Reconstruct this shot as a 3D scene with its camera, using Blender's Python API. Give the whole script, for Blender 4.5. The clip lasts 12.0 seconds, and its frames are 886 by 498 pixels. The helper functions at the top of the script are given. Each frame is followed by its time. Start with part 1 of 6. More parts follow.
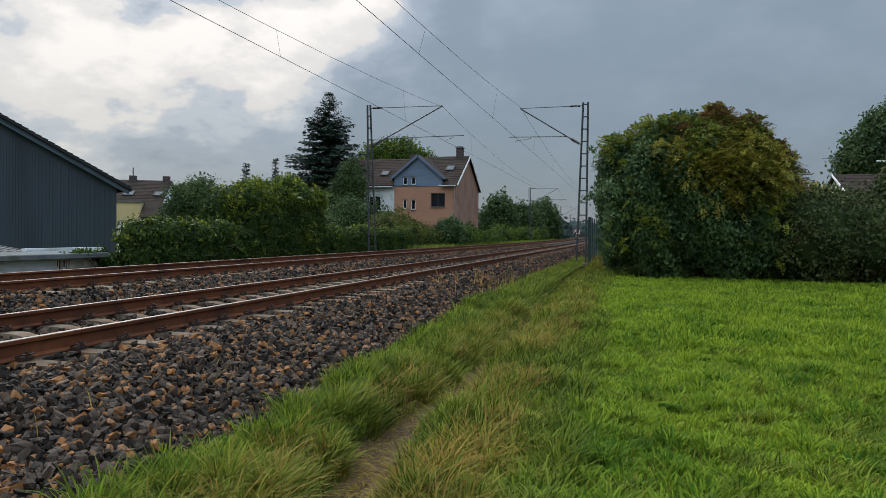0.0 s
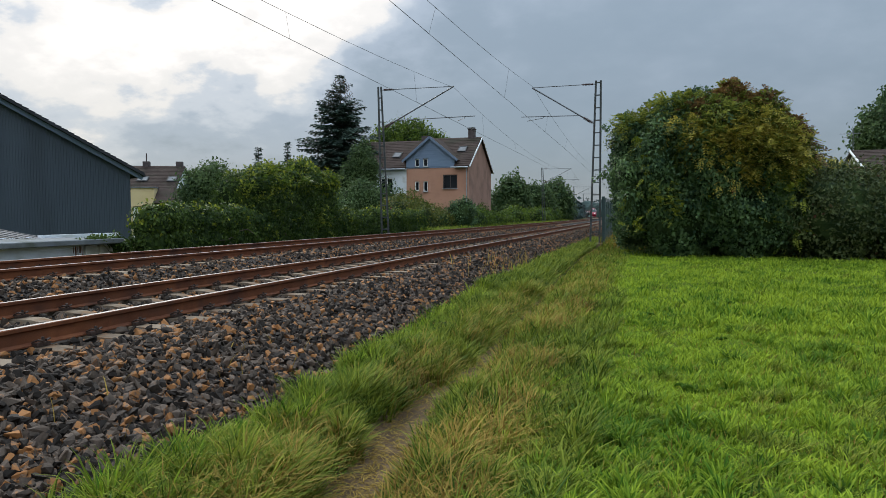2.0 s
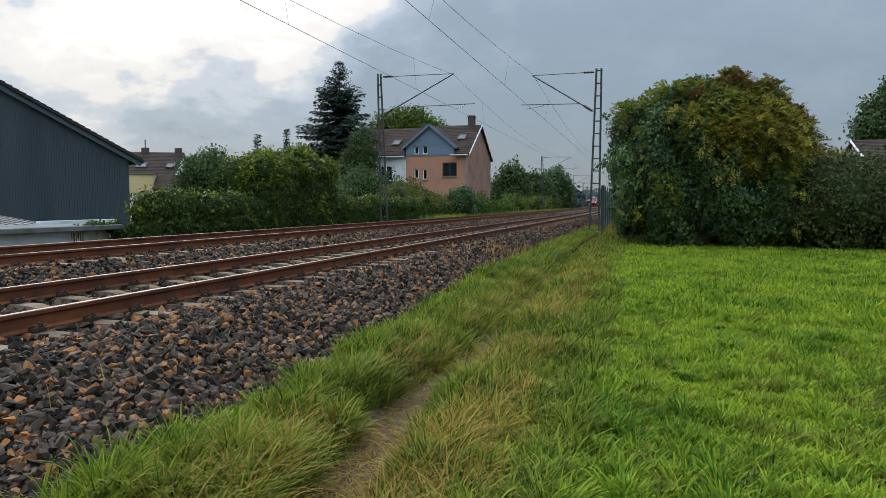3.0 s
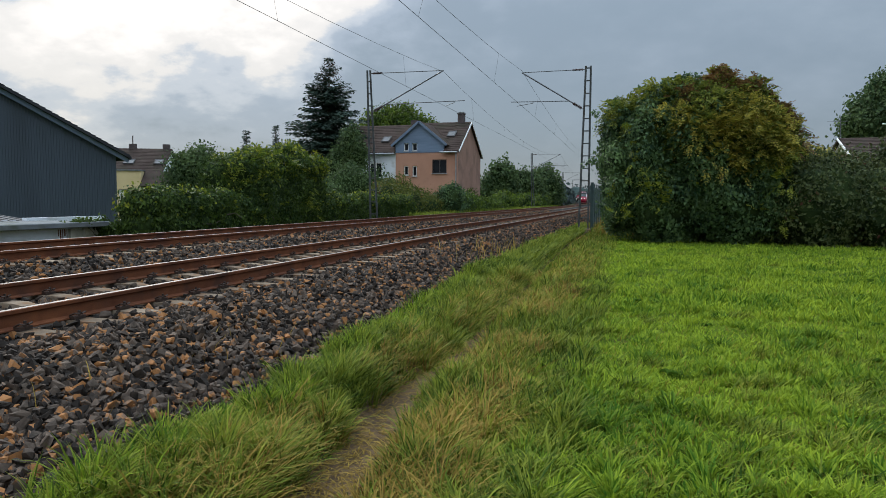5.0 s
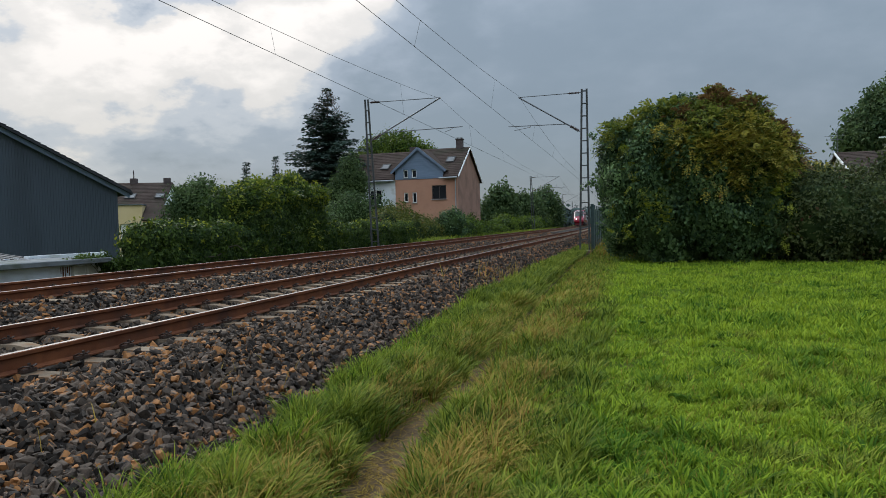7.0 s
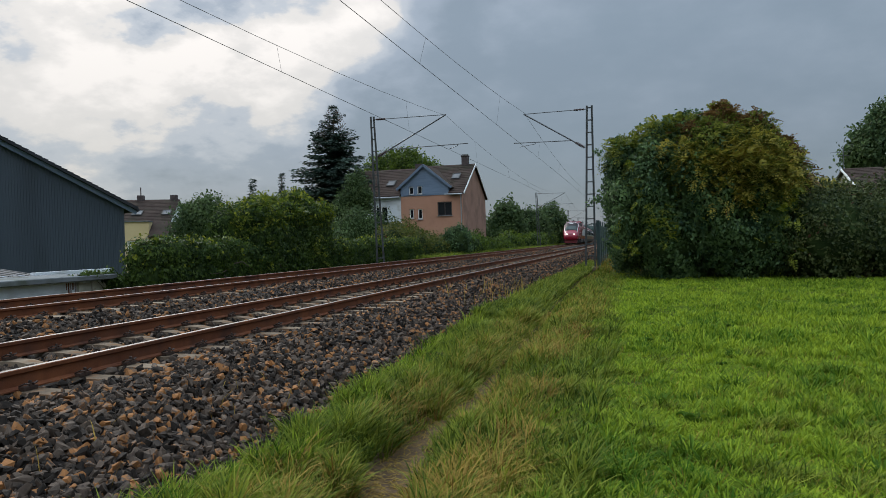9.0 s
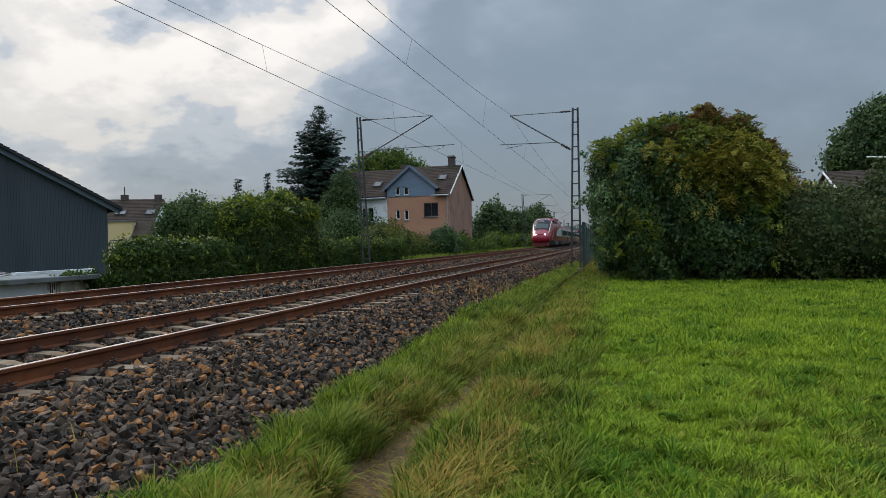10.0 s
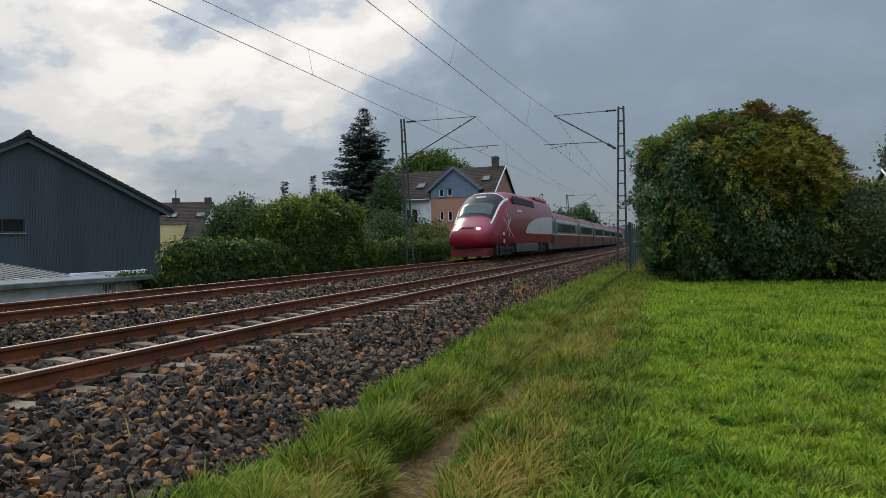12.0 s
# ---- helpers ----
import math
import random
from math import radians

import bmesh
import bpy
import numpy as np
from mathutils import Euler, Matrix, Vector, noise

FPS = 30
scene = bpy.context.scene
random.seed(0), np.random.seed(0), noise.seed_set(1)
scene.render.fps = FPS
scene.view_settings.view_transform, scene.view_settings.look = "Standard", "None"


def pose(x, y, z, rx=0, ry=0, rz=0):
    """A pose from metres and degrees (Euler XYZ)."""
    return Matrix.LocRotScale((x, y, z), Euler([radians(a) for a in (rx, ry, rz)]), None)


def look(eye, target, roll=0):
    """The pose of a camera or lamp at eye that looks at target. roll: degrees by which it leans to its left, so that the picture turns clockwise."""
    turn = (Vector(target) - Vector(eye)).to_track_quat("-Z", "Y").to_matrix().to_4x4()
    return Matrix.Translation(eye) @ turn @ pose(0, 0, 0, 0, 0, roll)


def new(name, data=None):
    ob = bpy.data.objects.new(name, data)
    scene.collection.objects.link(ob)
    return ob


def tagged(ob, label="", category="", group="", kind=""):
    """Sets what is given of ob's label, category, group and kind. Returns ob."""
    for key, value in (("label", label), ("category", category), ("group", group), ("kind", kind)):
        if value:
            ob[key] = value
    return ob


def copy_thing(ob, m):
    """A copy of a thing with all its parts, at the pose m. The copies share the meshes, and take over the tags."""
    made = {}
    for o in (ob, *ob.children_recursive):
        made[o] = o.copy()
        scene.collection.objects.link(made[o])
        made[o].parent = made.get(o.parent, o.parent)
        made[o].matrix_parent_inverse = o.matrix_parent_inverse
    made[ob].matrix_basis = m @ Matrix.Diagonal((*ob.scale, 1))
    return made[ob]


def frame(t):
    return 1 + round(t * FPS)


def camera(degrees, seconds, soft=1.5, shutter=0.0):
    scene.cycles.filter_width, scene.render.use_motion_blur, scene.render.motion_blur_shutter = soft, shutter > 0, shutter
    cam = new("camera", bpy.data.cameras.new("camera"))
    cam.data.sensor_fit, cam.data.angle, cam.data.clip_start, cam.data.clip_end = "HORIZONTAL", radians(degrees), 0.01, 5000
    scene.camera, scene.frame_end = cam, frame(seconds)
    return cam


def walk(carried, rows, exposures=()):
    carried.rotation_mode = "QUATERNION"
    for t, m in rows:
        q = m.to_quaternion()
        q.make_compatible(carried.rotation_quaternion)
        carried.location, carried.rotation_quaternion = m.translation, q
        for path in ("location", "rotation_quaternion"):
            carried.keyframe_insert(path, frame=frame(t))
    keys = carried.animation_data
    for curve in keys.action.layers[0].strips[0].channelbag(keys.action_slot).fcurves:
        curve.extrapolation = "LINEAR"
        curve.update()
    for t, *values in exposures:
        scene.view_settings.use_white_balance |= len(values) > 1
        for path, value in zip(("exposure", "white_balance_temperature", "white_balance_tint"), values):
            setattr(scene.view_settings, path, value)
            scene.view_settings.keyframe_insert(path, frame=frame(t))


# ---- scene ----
cam = camera(64.77, 12.0, soft=0.75)
# seconds, eye x y z, yaw, pitch, lean
STEPS = [
    (0, -0.000, -0.000, 0.926, 14.96, -1.20, 0.50),
    (0.5, 0.007, 0.023, 0.928, 15.39, -1.27, -0.18),
    (1, 0.002, 0.037, 0.922, 15.73, -1.49, -0.46),
    (1.5, -0.006, 0.045, 0.916, 15.89, -2.03, -0.42),
    (2, -0.007, 0.047, 0.918, 16.03, -2.69, -0.23),
    (2.5, -0.005, 0.057, 0.916, 16.05, -3.33, 0.04),
    (3, -0.001, 0.070, 0.914, 15.97, -3.67, 0.06),
    (5, 0.004, 0.075, 0.920, 15.13, -3.92, 0.13),
    (5.5, 0.007, 0.080, 0.932, 14.85, -3.54, 0.02),
    (6, 0.016, 0.078, 0.946, 14.66, -3.12, -0.05),
    (6.5, 0.015, 0.074, 0.949, 14.41, -2.65, -0.04),
    (7, -0.005, 0.073, 0.963, 15.24, -1.88, -1.53),
    (7.2, -0.018, 0.091, 0.975, 15.60, -1.15, -2.27),
    (9, -0.009, 0.128, 0.956, 15.67, -0.51, -1.56),
    (9.5, -0.001, 0.125, 0.960, 14.99, -0.47, -1.33),
    (10, 0.010, 0.128, 0.958, 14.55, -0.46, -1.36),
    (10.5, 0.011, 0.129, 0.960, 14.38, -0.33, -1.37),
    (11, 0.008, 0.129, 0.962, 14.31, -0.16, -1.35),
    (11.5, 0.008, 0.137, 0.954, 14.43, -0.18, -1.35),
    (11.8, 0.004, 0.138, 0.950, 15.40, -0.22, -1.40),
    (12, -0.002, 0.139, 0.946, 18.13, -0.27, -1.50),
]
walk(cam, [(t, pose(x, y, z, 90 + p, 0, ya) @ pose(0, 0, 0, 0, 0, ro)) for t, x, y, z, ya, p, ro in STEPS],
     exposures=[(0, 0.48), (1.5, 0.66), (2.5, 0.76), (5, 0.70), (6.5, 0.57), (9, 0.46), (12, 0.44)])


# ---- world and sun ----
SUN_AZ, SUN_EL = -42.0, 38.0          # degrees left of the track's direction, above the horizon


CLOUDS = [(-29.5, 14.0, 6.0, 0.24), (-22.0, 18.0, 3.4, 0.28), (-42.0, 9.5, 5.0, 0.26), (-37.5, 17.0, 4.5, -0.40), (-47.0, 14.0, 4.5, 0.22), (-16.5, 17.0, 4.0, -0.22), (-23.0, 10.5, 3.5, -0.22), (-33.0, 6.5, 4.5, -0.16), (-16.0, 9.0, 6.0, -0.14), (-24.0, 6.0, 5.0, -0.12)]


def make_world():
    w = bpy.data.worlds.new("overcast_sky")
    scene.world = w
    w.use_nodes = True
    nt = w.node_tree
    nt.nodes.clear()
    N, L = nt.nodes.new, nt.links.new
    out, bg = N("ShaderNodeOutputWorld"), N("ShaderNodeBackground")
    L(bg.outputs[0], out.inputs[0])
    sky = N("ShaderNodeTexSky")
    sky.sky_type, sky.sun_disc = "NISHITA", False
    sky.sun_elevation, sky.sun_rotation = radians(SUN_EL), radians(SUN_AZ)
    tc = N("ShaderNodeTexCoord")
    sep = N("ShaderNodeSeparateXYZ")
    L(tc.outputs["Generated"], sep.inputs[0])

    def m(op, a, b=None, c=None, clamp=False):
        n = N("ShaderNodeMath")
        n.operation, n.use_clamp = op, clamp
        for i, v in enumerate((a, b, c)):
            if v is None:
                continue
            if isinstance(v, (int, float)):
                n.inputs[i].default_value = v
            else:
                L(v, n.inputs[i])
        return n.outputs[0]
    # a flat cloud layer seen in perspective
    up = m("MAXIMUM", sep.outputs[2], 0.0)
    den = m("ADD", up, 0.42)
    flat = N("ShaderNodeCombineXYZ")
    L(m("DIVIDE", sep.outputs[0], den), flat.inputs[0])
    L(m("DIVIDE", sep.outputs[1], den), flat.inputs[1])
    L(m("MULTIPLY", up, 1.5), flat.inputs[2])
    big, small = N("ShaderNodeTexNoise"), N("ShaderNodeTexNoise")
    for n, s, d, r in ((big, 2.1, 4.0, 0.55), (small, 7.0, 7.0, 0.6)):
        n.inputs["Scale"].default_value, n.inputs["Detail"].default_value, n.inputs["Roughness"].default_value = s, d, r
        L(flat.outputs[0], n.inputs["Vector"])
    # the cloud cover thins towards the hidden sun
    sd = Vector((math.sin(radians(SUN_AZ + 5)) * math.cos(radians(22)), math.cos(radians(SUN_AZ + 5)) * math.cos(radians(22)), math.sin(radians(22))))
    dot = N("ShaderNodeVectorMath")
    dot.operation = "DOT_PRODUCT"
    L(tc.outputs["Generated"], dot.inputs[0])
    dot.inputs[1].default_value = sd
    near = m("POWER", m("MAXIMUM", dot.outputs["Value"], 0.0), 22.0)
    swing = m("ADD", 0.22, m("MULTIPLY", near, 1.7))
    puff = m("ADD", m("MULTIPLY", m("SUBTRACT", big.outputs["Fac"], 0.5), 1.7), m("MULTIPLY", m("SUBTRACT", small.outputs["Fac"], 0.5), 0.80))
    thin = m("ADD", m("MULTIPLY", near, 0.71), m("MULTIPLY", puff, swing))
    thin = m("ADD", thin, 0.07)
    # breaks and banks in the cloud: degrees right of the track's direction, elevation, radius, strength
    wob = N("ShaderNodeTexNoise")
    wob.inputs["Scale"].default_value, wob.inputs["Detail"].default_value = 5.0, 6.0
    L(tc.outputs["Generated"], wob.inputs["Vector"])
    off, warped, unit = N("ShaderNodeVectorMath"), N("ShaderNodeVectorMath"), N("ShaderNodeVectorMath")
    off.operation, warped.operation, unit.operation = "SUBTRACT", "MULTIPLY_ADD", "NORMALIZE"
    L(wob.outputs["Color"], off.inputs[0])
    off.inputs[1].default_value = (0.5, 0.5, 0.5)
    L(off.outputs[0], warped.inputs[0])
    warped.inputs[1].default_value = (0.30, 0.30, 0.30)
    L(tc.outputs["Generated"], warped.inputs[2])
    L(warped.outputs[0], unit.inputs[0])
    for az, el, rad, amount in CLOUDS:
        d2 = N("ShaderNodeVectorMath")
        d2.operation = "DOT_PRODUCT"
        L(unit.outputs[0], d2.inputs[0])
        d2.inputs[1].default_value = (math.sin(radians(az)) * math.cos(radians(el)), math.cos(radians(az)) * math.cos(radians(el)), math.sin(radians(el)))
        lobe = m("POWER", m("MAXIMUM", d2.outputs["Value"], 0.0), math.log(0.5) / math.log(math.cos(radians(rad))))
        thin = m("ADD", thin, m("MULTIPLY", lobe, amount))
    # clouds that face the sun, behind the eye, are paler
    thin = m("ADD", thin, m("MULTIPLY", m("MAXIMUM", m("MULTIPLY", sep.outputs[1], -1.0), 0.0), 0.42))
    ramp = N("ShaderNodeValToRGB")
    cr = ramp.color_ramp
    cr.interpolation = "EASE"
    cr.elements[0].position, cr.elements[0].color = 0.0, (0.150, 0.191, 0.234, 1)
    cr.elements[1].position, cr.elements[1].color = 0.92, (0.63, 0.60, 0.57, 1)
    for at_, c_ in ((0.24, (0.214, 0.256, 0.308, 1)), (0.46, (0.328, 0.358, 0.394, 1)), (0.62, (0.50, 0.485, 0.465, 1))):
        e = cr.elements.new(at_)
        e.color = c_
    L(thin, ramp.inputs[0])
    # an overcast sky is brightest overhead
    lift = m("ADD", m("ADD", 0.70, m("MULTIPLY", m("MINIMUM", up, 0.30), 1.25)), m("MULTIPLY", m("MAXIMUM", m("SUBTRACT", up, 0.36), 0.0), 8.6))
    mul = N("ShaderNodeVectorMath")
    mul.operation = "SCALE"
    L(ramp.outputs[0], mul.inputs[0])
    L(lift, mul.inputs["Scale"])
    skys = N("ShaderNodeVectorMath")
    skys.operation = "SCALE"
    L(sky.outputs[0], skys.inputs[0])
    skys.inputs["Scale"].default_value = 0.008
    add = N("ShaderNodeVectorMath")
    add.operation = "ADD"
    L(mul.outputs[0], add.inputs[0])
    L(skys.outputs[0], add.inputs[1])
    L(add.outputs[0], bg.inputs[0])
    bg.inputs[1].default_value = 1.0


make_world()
sun = new("sun", bpy.data.lights.new("sun", "SUN"))
sun.data.energy, sun.data.angle, sun.data.color = 1.4, radians(20), (1.0, 0.95, 0.88)
sun.matrix_world = look((60 * math.sin(radians(SUN_AZ)), 60 * math.cos(radians(SUN_AZ)), 60 * math.tan(radians(SUN_EL))), (0, 0, 0))


# ---- materials ----
def mat(name, c1, c2, scale=6.0, rough=0.8, metal=0.0, bump=0.15, fine=60.0, island=0.0, obj=0.0, stain=None, stretch=(1, 1, 1), leaf=0.0, spec=0.4, third=None, contrast=0.25):
    """Two colours mixed by noise at two scales, with relief; island/obj: variation from piece to piece; leaf: light let through."""
    ma = bpy.data.materials.new(name)
    ma.use_nodes = True
    nt = ma.node_tree
    N, L = nt.nodes.new, nt.links.new
    b = nt.nodes["Principled BSDF"]
    tc, mp = N("ShaderNodeTexCoord"), N("ShaderNodeMapping")
    mp.inputs["Scale"].default_value = stretch
    L(tc.outputs["Object"], mp.inputs[0])
    n1, n2 = N("ShaderNodeTexNoise"), N("ShaderNodeTexNoise")
    for n, s in ((n1, scale), (n2, fine)):
        n.inputs["Scale"].default_value, n.inputs["Detail"].default_value = s, 5.0
        L(mp.outputs[0], n.inputs["Vector"])
    add = N("ShaderNodeMath")
    add.operation = "MULTIPLY_ADD"
    L(n2.outputs["Fac"], add.inputs[0])
    add.inputs[1].default_value = 0.35
    L(n1.outputs["Fac"], add.inputs[2])
    fac = add.outputs[0]
    for amount, node, socket in ((island, "ShaderNodeNewGeometry", "Random Per Island"), (obj, "ShaderNodeObjectInfo", "Random")):
        if amount:
            g, a2 = N(node), N("ShaderNodeMath")
            a2.operation = "MULTIPLY_ADD"
            sub = N("ShaderNodeMath")
            sub.operation = "SUBTRACT"
            L(g.outputs[socket], sub.inputs[0])
            sub.inputs[1].default_value = 0.5
            L(sub.outputs[0], a2.inputs[0])
            a2.inputs[1].default_value = amount
            L(fac, a2.inputs[2])
            fac = a2.outputs[0]
    r = N("ShaderNodeValToRGB")
    e = r.color_ramp.elements
    e[0].position, e[0].color = 0.5 - contrast, (*c1, 1)
    e[1].position, e[1].color = 0.5 + contrast, (*c2, 1)
    if third:
        x = e.new(third[1])
        x.color = (*third[0], 1)
    level = N("ShaderNodeMath")
    level.operation = "SUBTRACT"
    L(fac, level.inputs[0])
    level.inputs[1].default_value = 0.175
    L(level.outputs[0], r.inputs[0])
    col = r.outputs[0]
    if stain:
        n3, r3, mx = N("ShaderNodeTexNoise"), N("ShaderNodeValToRGB"), N("ShaderNodeMixRGB")
        n3.inputs["Scale"].default_value, n3.inputs["Detail"].default_value = stain[1], 6.0
        L(mp.outputs[0], n3.inputs["Vector"])
        r3.color_ramp.elements[0].position, r3.color_ramp.elements[1].position = 0.5, 0.7
        L(n3.outputs["Fac"], r3.inputs[0])
        L(r3.outputs[0], mx.inputs[0])
        L(col, mx.inputs[1])
        mx.inputs[2].default_value = (*stain[0], 1)
        col = mx.outputs[0]
    L(col, b.inputs["Base Color"])
    b.inputs["Roughness"].default_value, b.inputs["Metallic"].default_value = rough, metal
    b.inputs["Specular IOR Level"].default_value = spec
    if bump:
        bp = N("ShaderNodeBump")
        bp.inputs["Strength"].default_value, bp.inputs["Distance"].default_value = bump, 0.02
        L(add.outputs[0], bp.inputs["Height"])
        L(bp.outputs[0], b.inputs["Normal"])
    if leaf:
        t, ms = N("ShaderNodeBsdfTranslucent"), N("ShaderNodeMixShader")
        L(col, t.inputs[0])
        ms.inputs[0].default_value = leaf
        L(b.outputs[0], ms.inputs[1])
        L(t.outputs[0], ms.inputs[2])
        L(ms.outputs[0], nt.nodes["Material Output"].inputs[0])
    return ma


def glow(name, colour, strength):
    ma = bpy.data.materials.new(name)
    ma.use_nodes = True
    b = ma.node_tree.nodes["Principled BSDF"]
    b.inputs["Base Color"].default_value = (*colour, 1)
    b.inputs["Emission Color"].default_value, b.inputs["Emission Strength"].default_value = (*colour, 1), strength
    return ma


M = dict(
    soil=mat("meadow_soil", (0.022, 0.042, 0.004), (0.085, 0.125, 0.009), 1.2, 1.0, spec=0.03, bump=0.8, fine=35, stain=((0.055, 0.065, 0.012), 2.3)),
    # earth darkened to carry the shadows between the verge's blades
    verge=mat("shade_dark_verge_soil", (0.018, 0.022, 0.006), (0.06, 0.055, 0.014), 0.8, 1.0, spec=0.05, bump=0.5, fine=25, stain=((0.10, 0.08, 0.035), 2.0)),
    path=mat("trodden_earth", spec=0.1, c1=(0.04, 0.026, 0.015), c2=(0.14, 0.092, 0.055), scale=7.0, rough=0.95, bump=0.6, fine=40, stain=((0.05, 0.036, 0.022), 9.0)),
    # almost black, so that the gaps between stones have their shade painted in
    bed=mat("shade_dark_ballast_bed", (0.006, 0.005, 0.005), (0.024, 0.019, 0.016), 14.0, 0.95, spec=0.1, bump=1.0, fine=40),
    stone=mat("ballast_stone", (0.016, 0.012, 0.009), (0.105, 0.076, 0.056), 9.0, 0.85, bump=0.5, fine=60, island=1.0, third=((0.27, 0.120, 0.043), 0.91), contrast=0.30, spec=0.2),
    stone_one=mat("ballast_stone_single", (0.016, 0.012, 0.009), (0.105, 0.076, 0.056), 2.0, 0.85, bump=0.5, fine=9, obj=1.0, third=((0.27, 0.120, 0.043), 0.91), contrast=0.30, spec=0.2),
    rust=mat("rusty_rail_web", (0.085, 0.028, 0.013), (0.18, 0.062, 0.024), 5.0, 0.85, metal=0.0, spec=0.2, bump=0.25, fine=90, stain=((0.06, 0.025, 0.016), 2.5)),
    shine=mat("polished_rail_head", (0.11, 0.095, 0.085), (0.20, 0.175, 0.16), 5.0, 0.42, metal=0.4, bump=0.05, fine=120, stretch=(1, 0.05, 1)),
    concrete=mat("sleeper_concrete", (0.085, 0.062, 0.042), (0.20, 0.155, 0.11), 5.0, 0.95, spec=0.15, bump=0.25, fine=70, obj=0.4, stain=((0.17, 0.09, 0.045), 6.0)),
    iron=mat("clip_iron", (0.025, 0.018, 0.015), (0.07, 0.04, 0.028), 20.0, 0.7, metal=0.3, bump=0.2),
    galv=mat("weathered_mast_steel", (0.036, 0.042, 0.043), (0.09, 0.10, 0.10), 3.0, 0.65, metal=0.3, bump=0.1, stain=((0.07, 0.058, 0.048), 4.0)),
    tube=mat("catenary_tube", (0.07, 0.075, 0.08), (0.14, 0.145, 0.15), 8.0, 0.5, metal=0.5, bump=0.0),
    wire=mat("copper_wire_dull", (0.06, 0.066, 0.068), (0.12, 0.125, 0.125), 8.0, 0.5, metal=0.5, bump=0.0),
    insul=mat("brown_insulator", (0.03, 0.016, 0.014), (0.06, 0.03, 0.025), 9.0, 0.3, bump=0.0),
)


# ---- mesh helpers ----
def mesh_np(name, V, F, mats, midx=None, smooth=False):
    V, F = np.asarray(V, np.float32), np.asarray(F, np.int32)
    me = bpy.data.meshes.new(name)
    me.vertices.add(len(V))
    me.vertices.foreach_set("co", V.ravel())
    k = F.shape[1]
    me.loops.add(F.size)
    me.loops.foreach_set("vertex_index", F.ravel())
    me.polygons.add(len(F))
    me.polygons.foreach_set("loop_start", np.arange(0, F.size, k, dtype=np.int32))
    for x in (mats if isinstance(mats, (list, tuple)) else [mats]):
        me.materials.append(x)
    if midx is not None:
        me.polygons.foreach_set("material_index", np.asarray(midx, np.int32))
    me.polygons.foreach_set("use_smooth", np.full(len(F), smooth))
    me.update(calc_edges=True)
    return me


def finish(bm, name, material, smooth=False):
    me = bpy.data.meshes.new(name)
    bmesh.ops.recalc_face_normals(bm, faces=bm.faces[:])
    bm.to_mesh(me)
    bm.free()
    for x in (material if isinstance(material, (list, tuple)) else [material]):
        me.materials.append(x)
    if smooth:
        me.polygons.foreach_set("use_smooth", np.full(len(me.polygons), True))
    return me


def part(name, bm, material, parent=None, label="", m=None, smooth=False):
    me = bm if isinstance(bm, bpy.types.Mesh) else finish(bm, name, material, smooth)
    ob = new(name, me)
    if parent:
        ob.parent = parent
    if m is not None:
        ob.matrix_basis = m
    if label:
        tagged(ob, label)
    return ob


def thing(name, label, category, group="", m=None, kind=""):
    ob = new(name)
    ob.empty_display_size = 0.1
    if m is not None:
        ob.matrix_basis = m
    return tagged(ob, label, category, group, kind)


def box(bm, cx, cy, cz, sx, sy, sz, bevel=0.0, rot=None, mi=0):
    r = bmesh.ops.create_cube(bm, size=1.0)
    mt = Matrix.Translation((cx, cy, cz)) @ (rot or Matrix()) @ Matrix.Diagonal((sx, sy, sz, 1))
    bmesh.ops.transform(bm, matrix=mt, verts=r["verts"])
    fs = {f for v in r["verts"] for f in v.link_faces}
    for f in fs:
        f.material_index = mi
    if bevel:
        es = list({e for v in r["verts"] for e in v.link_edges})
        bmesh.ops.bevel(bm, geom=es, offset=bevel, segments=1, affect="EDGES", profile=0.5)
    return bm


def rod(bm, a, b, r, r2=None, seg=8, caps=True):
    a, b = Vector(a), Vector(b)
    d = b - a
    mt = Matrix.Translation((a + b) / 2) @ d.to_track_quat("Z", "Y").to_matrix().to_4x4()
    bmesh.ops.create_cone(bm, cap_ends=caps, segments=seg, radius1=r, radius2=r if r2 is None else r2, depth=d.length, matrix=mt)
    return bm


def prism(bm, outline, axis_from, axis_to, mi=0):
    """A closed outline of (u, v) pulled along y from one value to another: u is x, v is z."""
    a = [bm.verts.new((u, axis_from, v)) for u, v in outline]
    b = [bm.verts.new((u, axis_to, v)) for u, v in outline]
    n = len(a)
    fs = [bm.faces.new(a), bm.faces.new(b[::-1])] + [bm.faces.new((a[i], a[(i + 1) % n], b[(i + 1) % n], b[i])) for i in range(n)]
    for f in fs:
        f.material_index = mi
    return bm


def B():
    return bmesh.new()


# ---- the line of the railway ----
NEAR_RAIL, GAUGE, SPACING = -5.033, 1.507, 4.11
NEAR_C, FAR_C = NEAR_RAIL - GAUGE / 2, NEAR_RAIL - SPACING - GAUGE / 2
FAR_Z = 0.155


def curve(y):
    """How far the line has swung to its left, y metres on."""
    return max(0.0, min(y, 900.0) - 44.0) ** 2 / 6320.0


def heading(y):
    return math.atan(2 * max(0.0, min(y, 900.0) - 44.0) / 6320.0)


def profile(x):
    """Height of the ground across the line."""
    xs = [-400, -40, -17.5, -15.2, -13.2, -12.6, -11.6, -8.6, -7.3, -6.6, -4.4, -3.95, -2.85, -2.4, -1.95, -1.80, -1.46, -1.2, -0.2, 4, 400]
    zs = [-2.0, -1.95, -1.9, -0.25, -0.10, -0.08, -0.055, -0.055, -0.19, -0.215, -0.215, -0.24, -0.60, -0.58, -0.565, -0.68, -0.68, -0.57, -0.61, -0.62, -0.6]
    return float(np.interp(x, xs, zs))


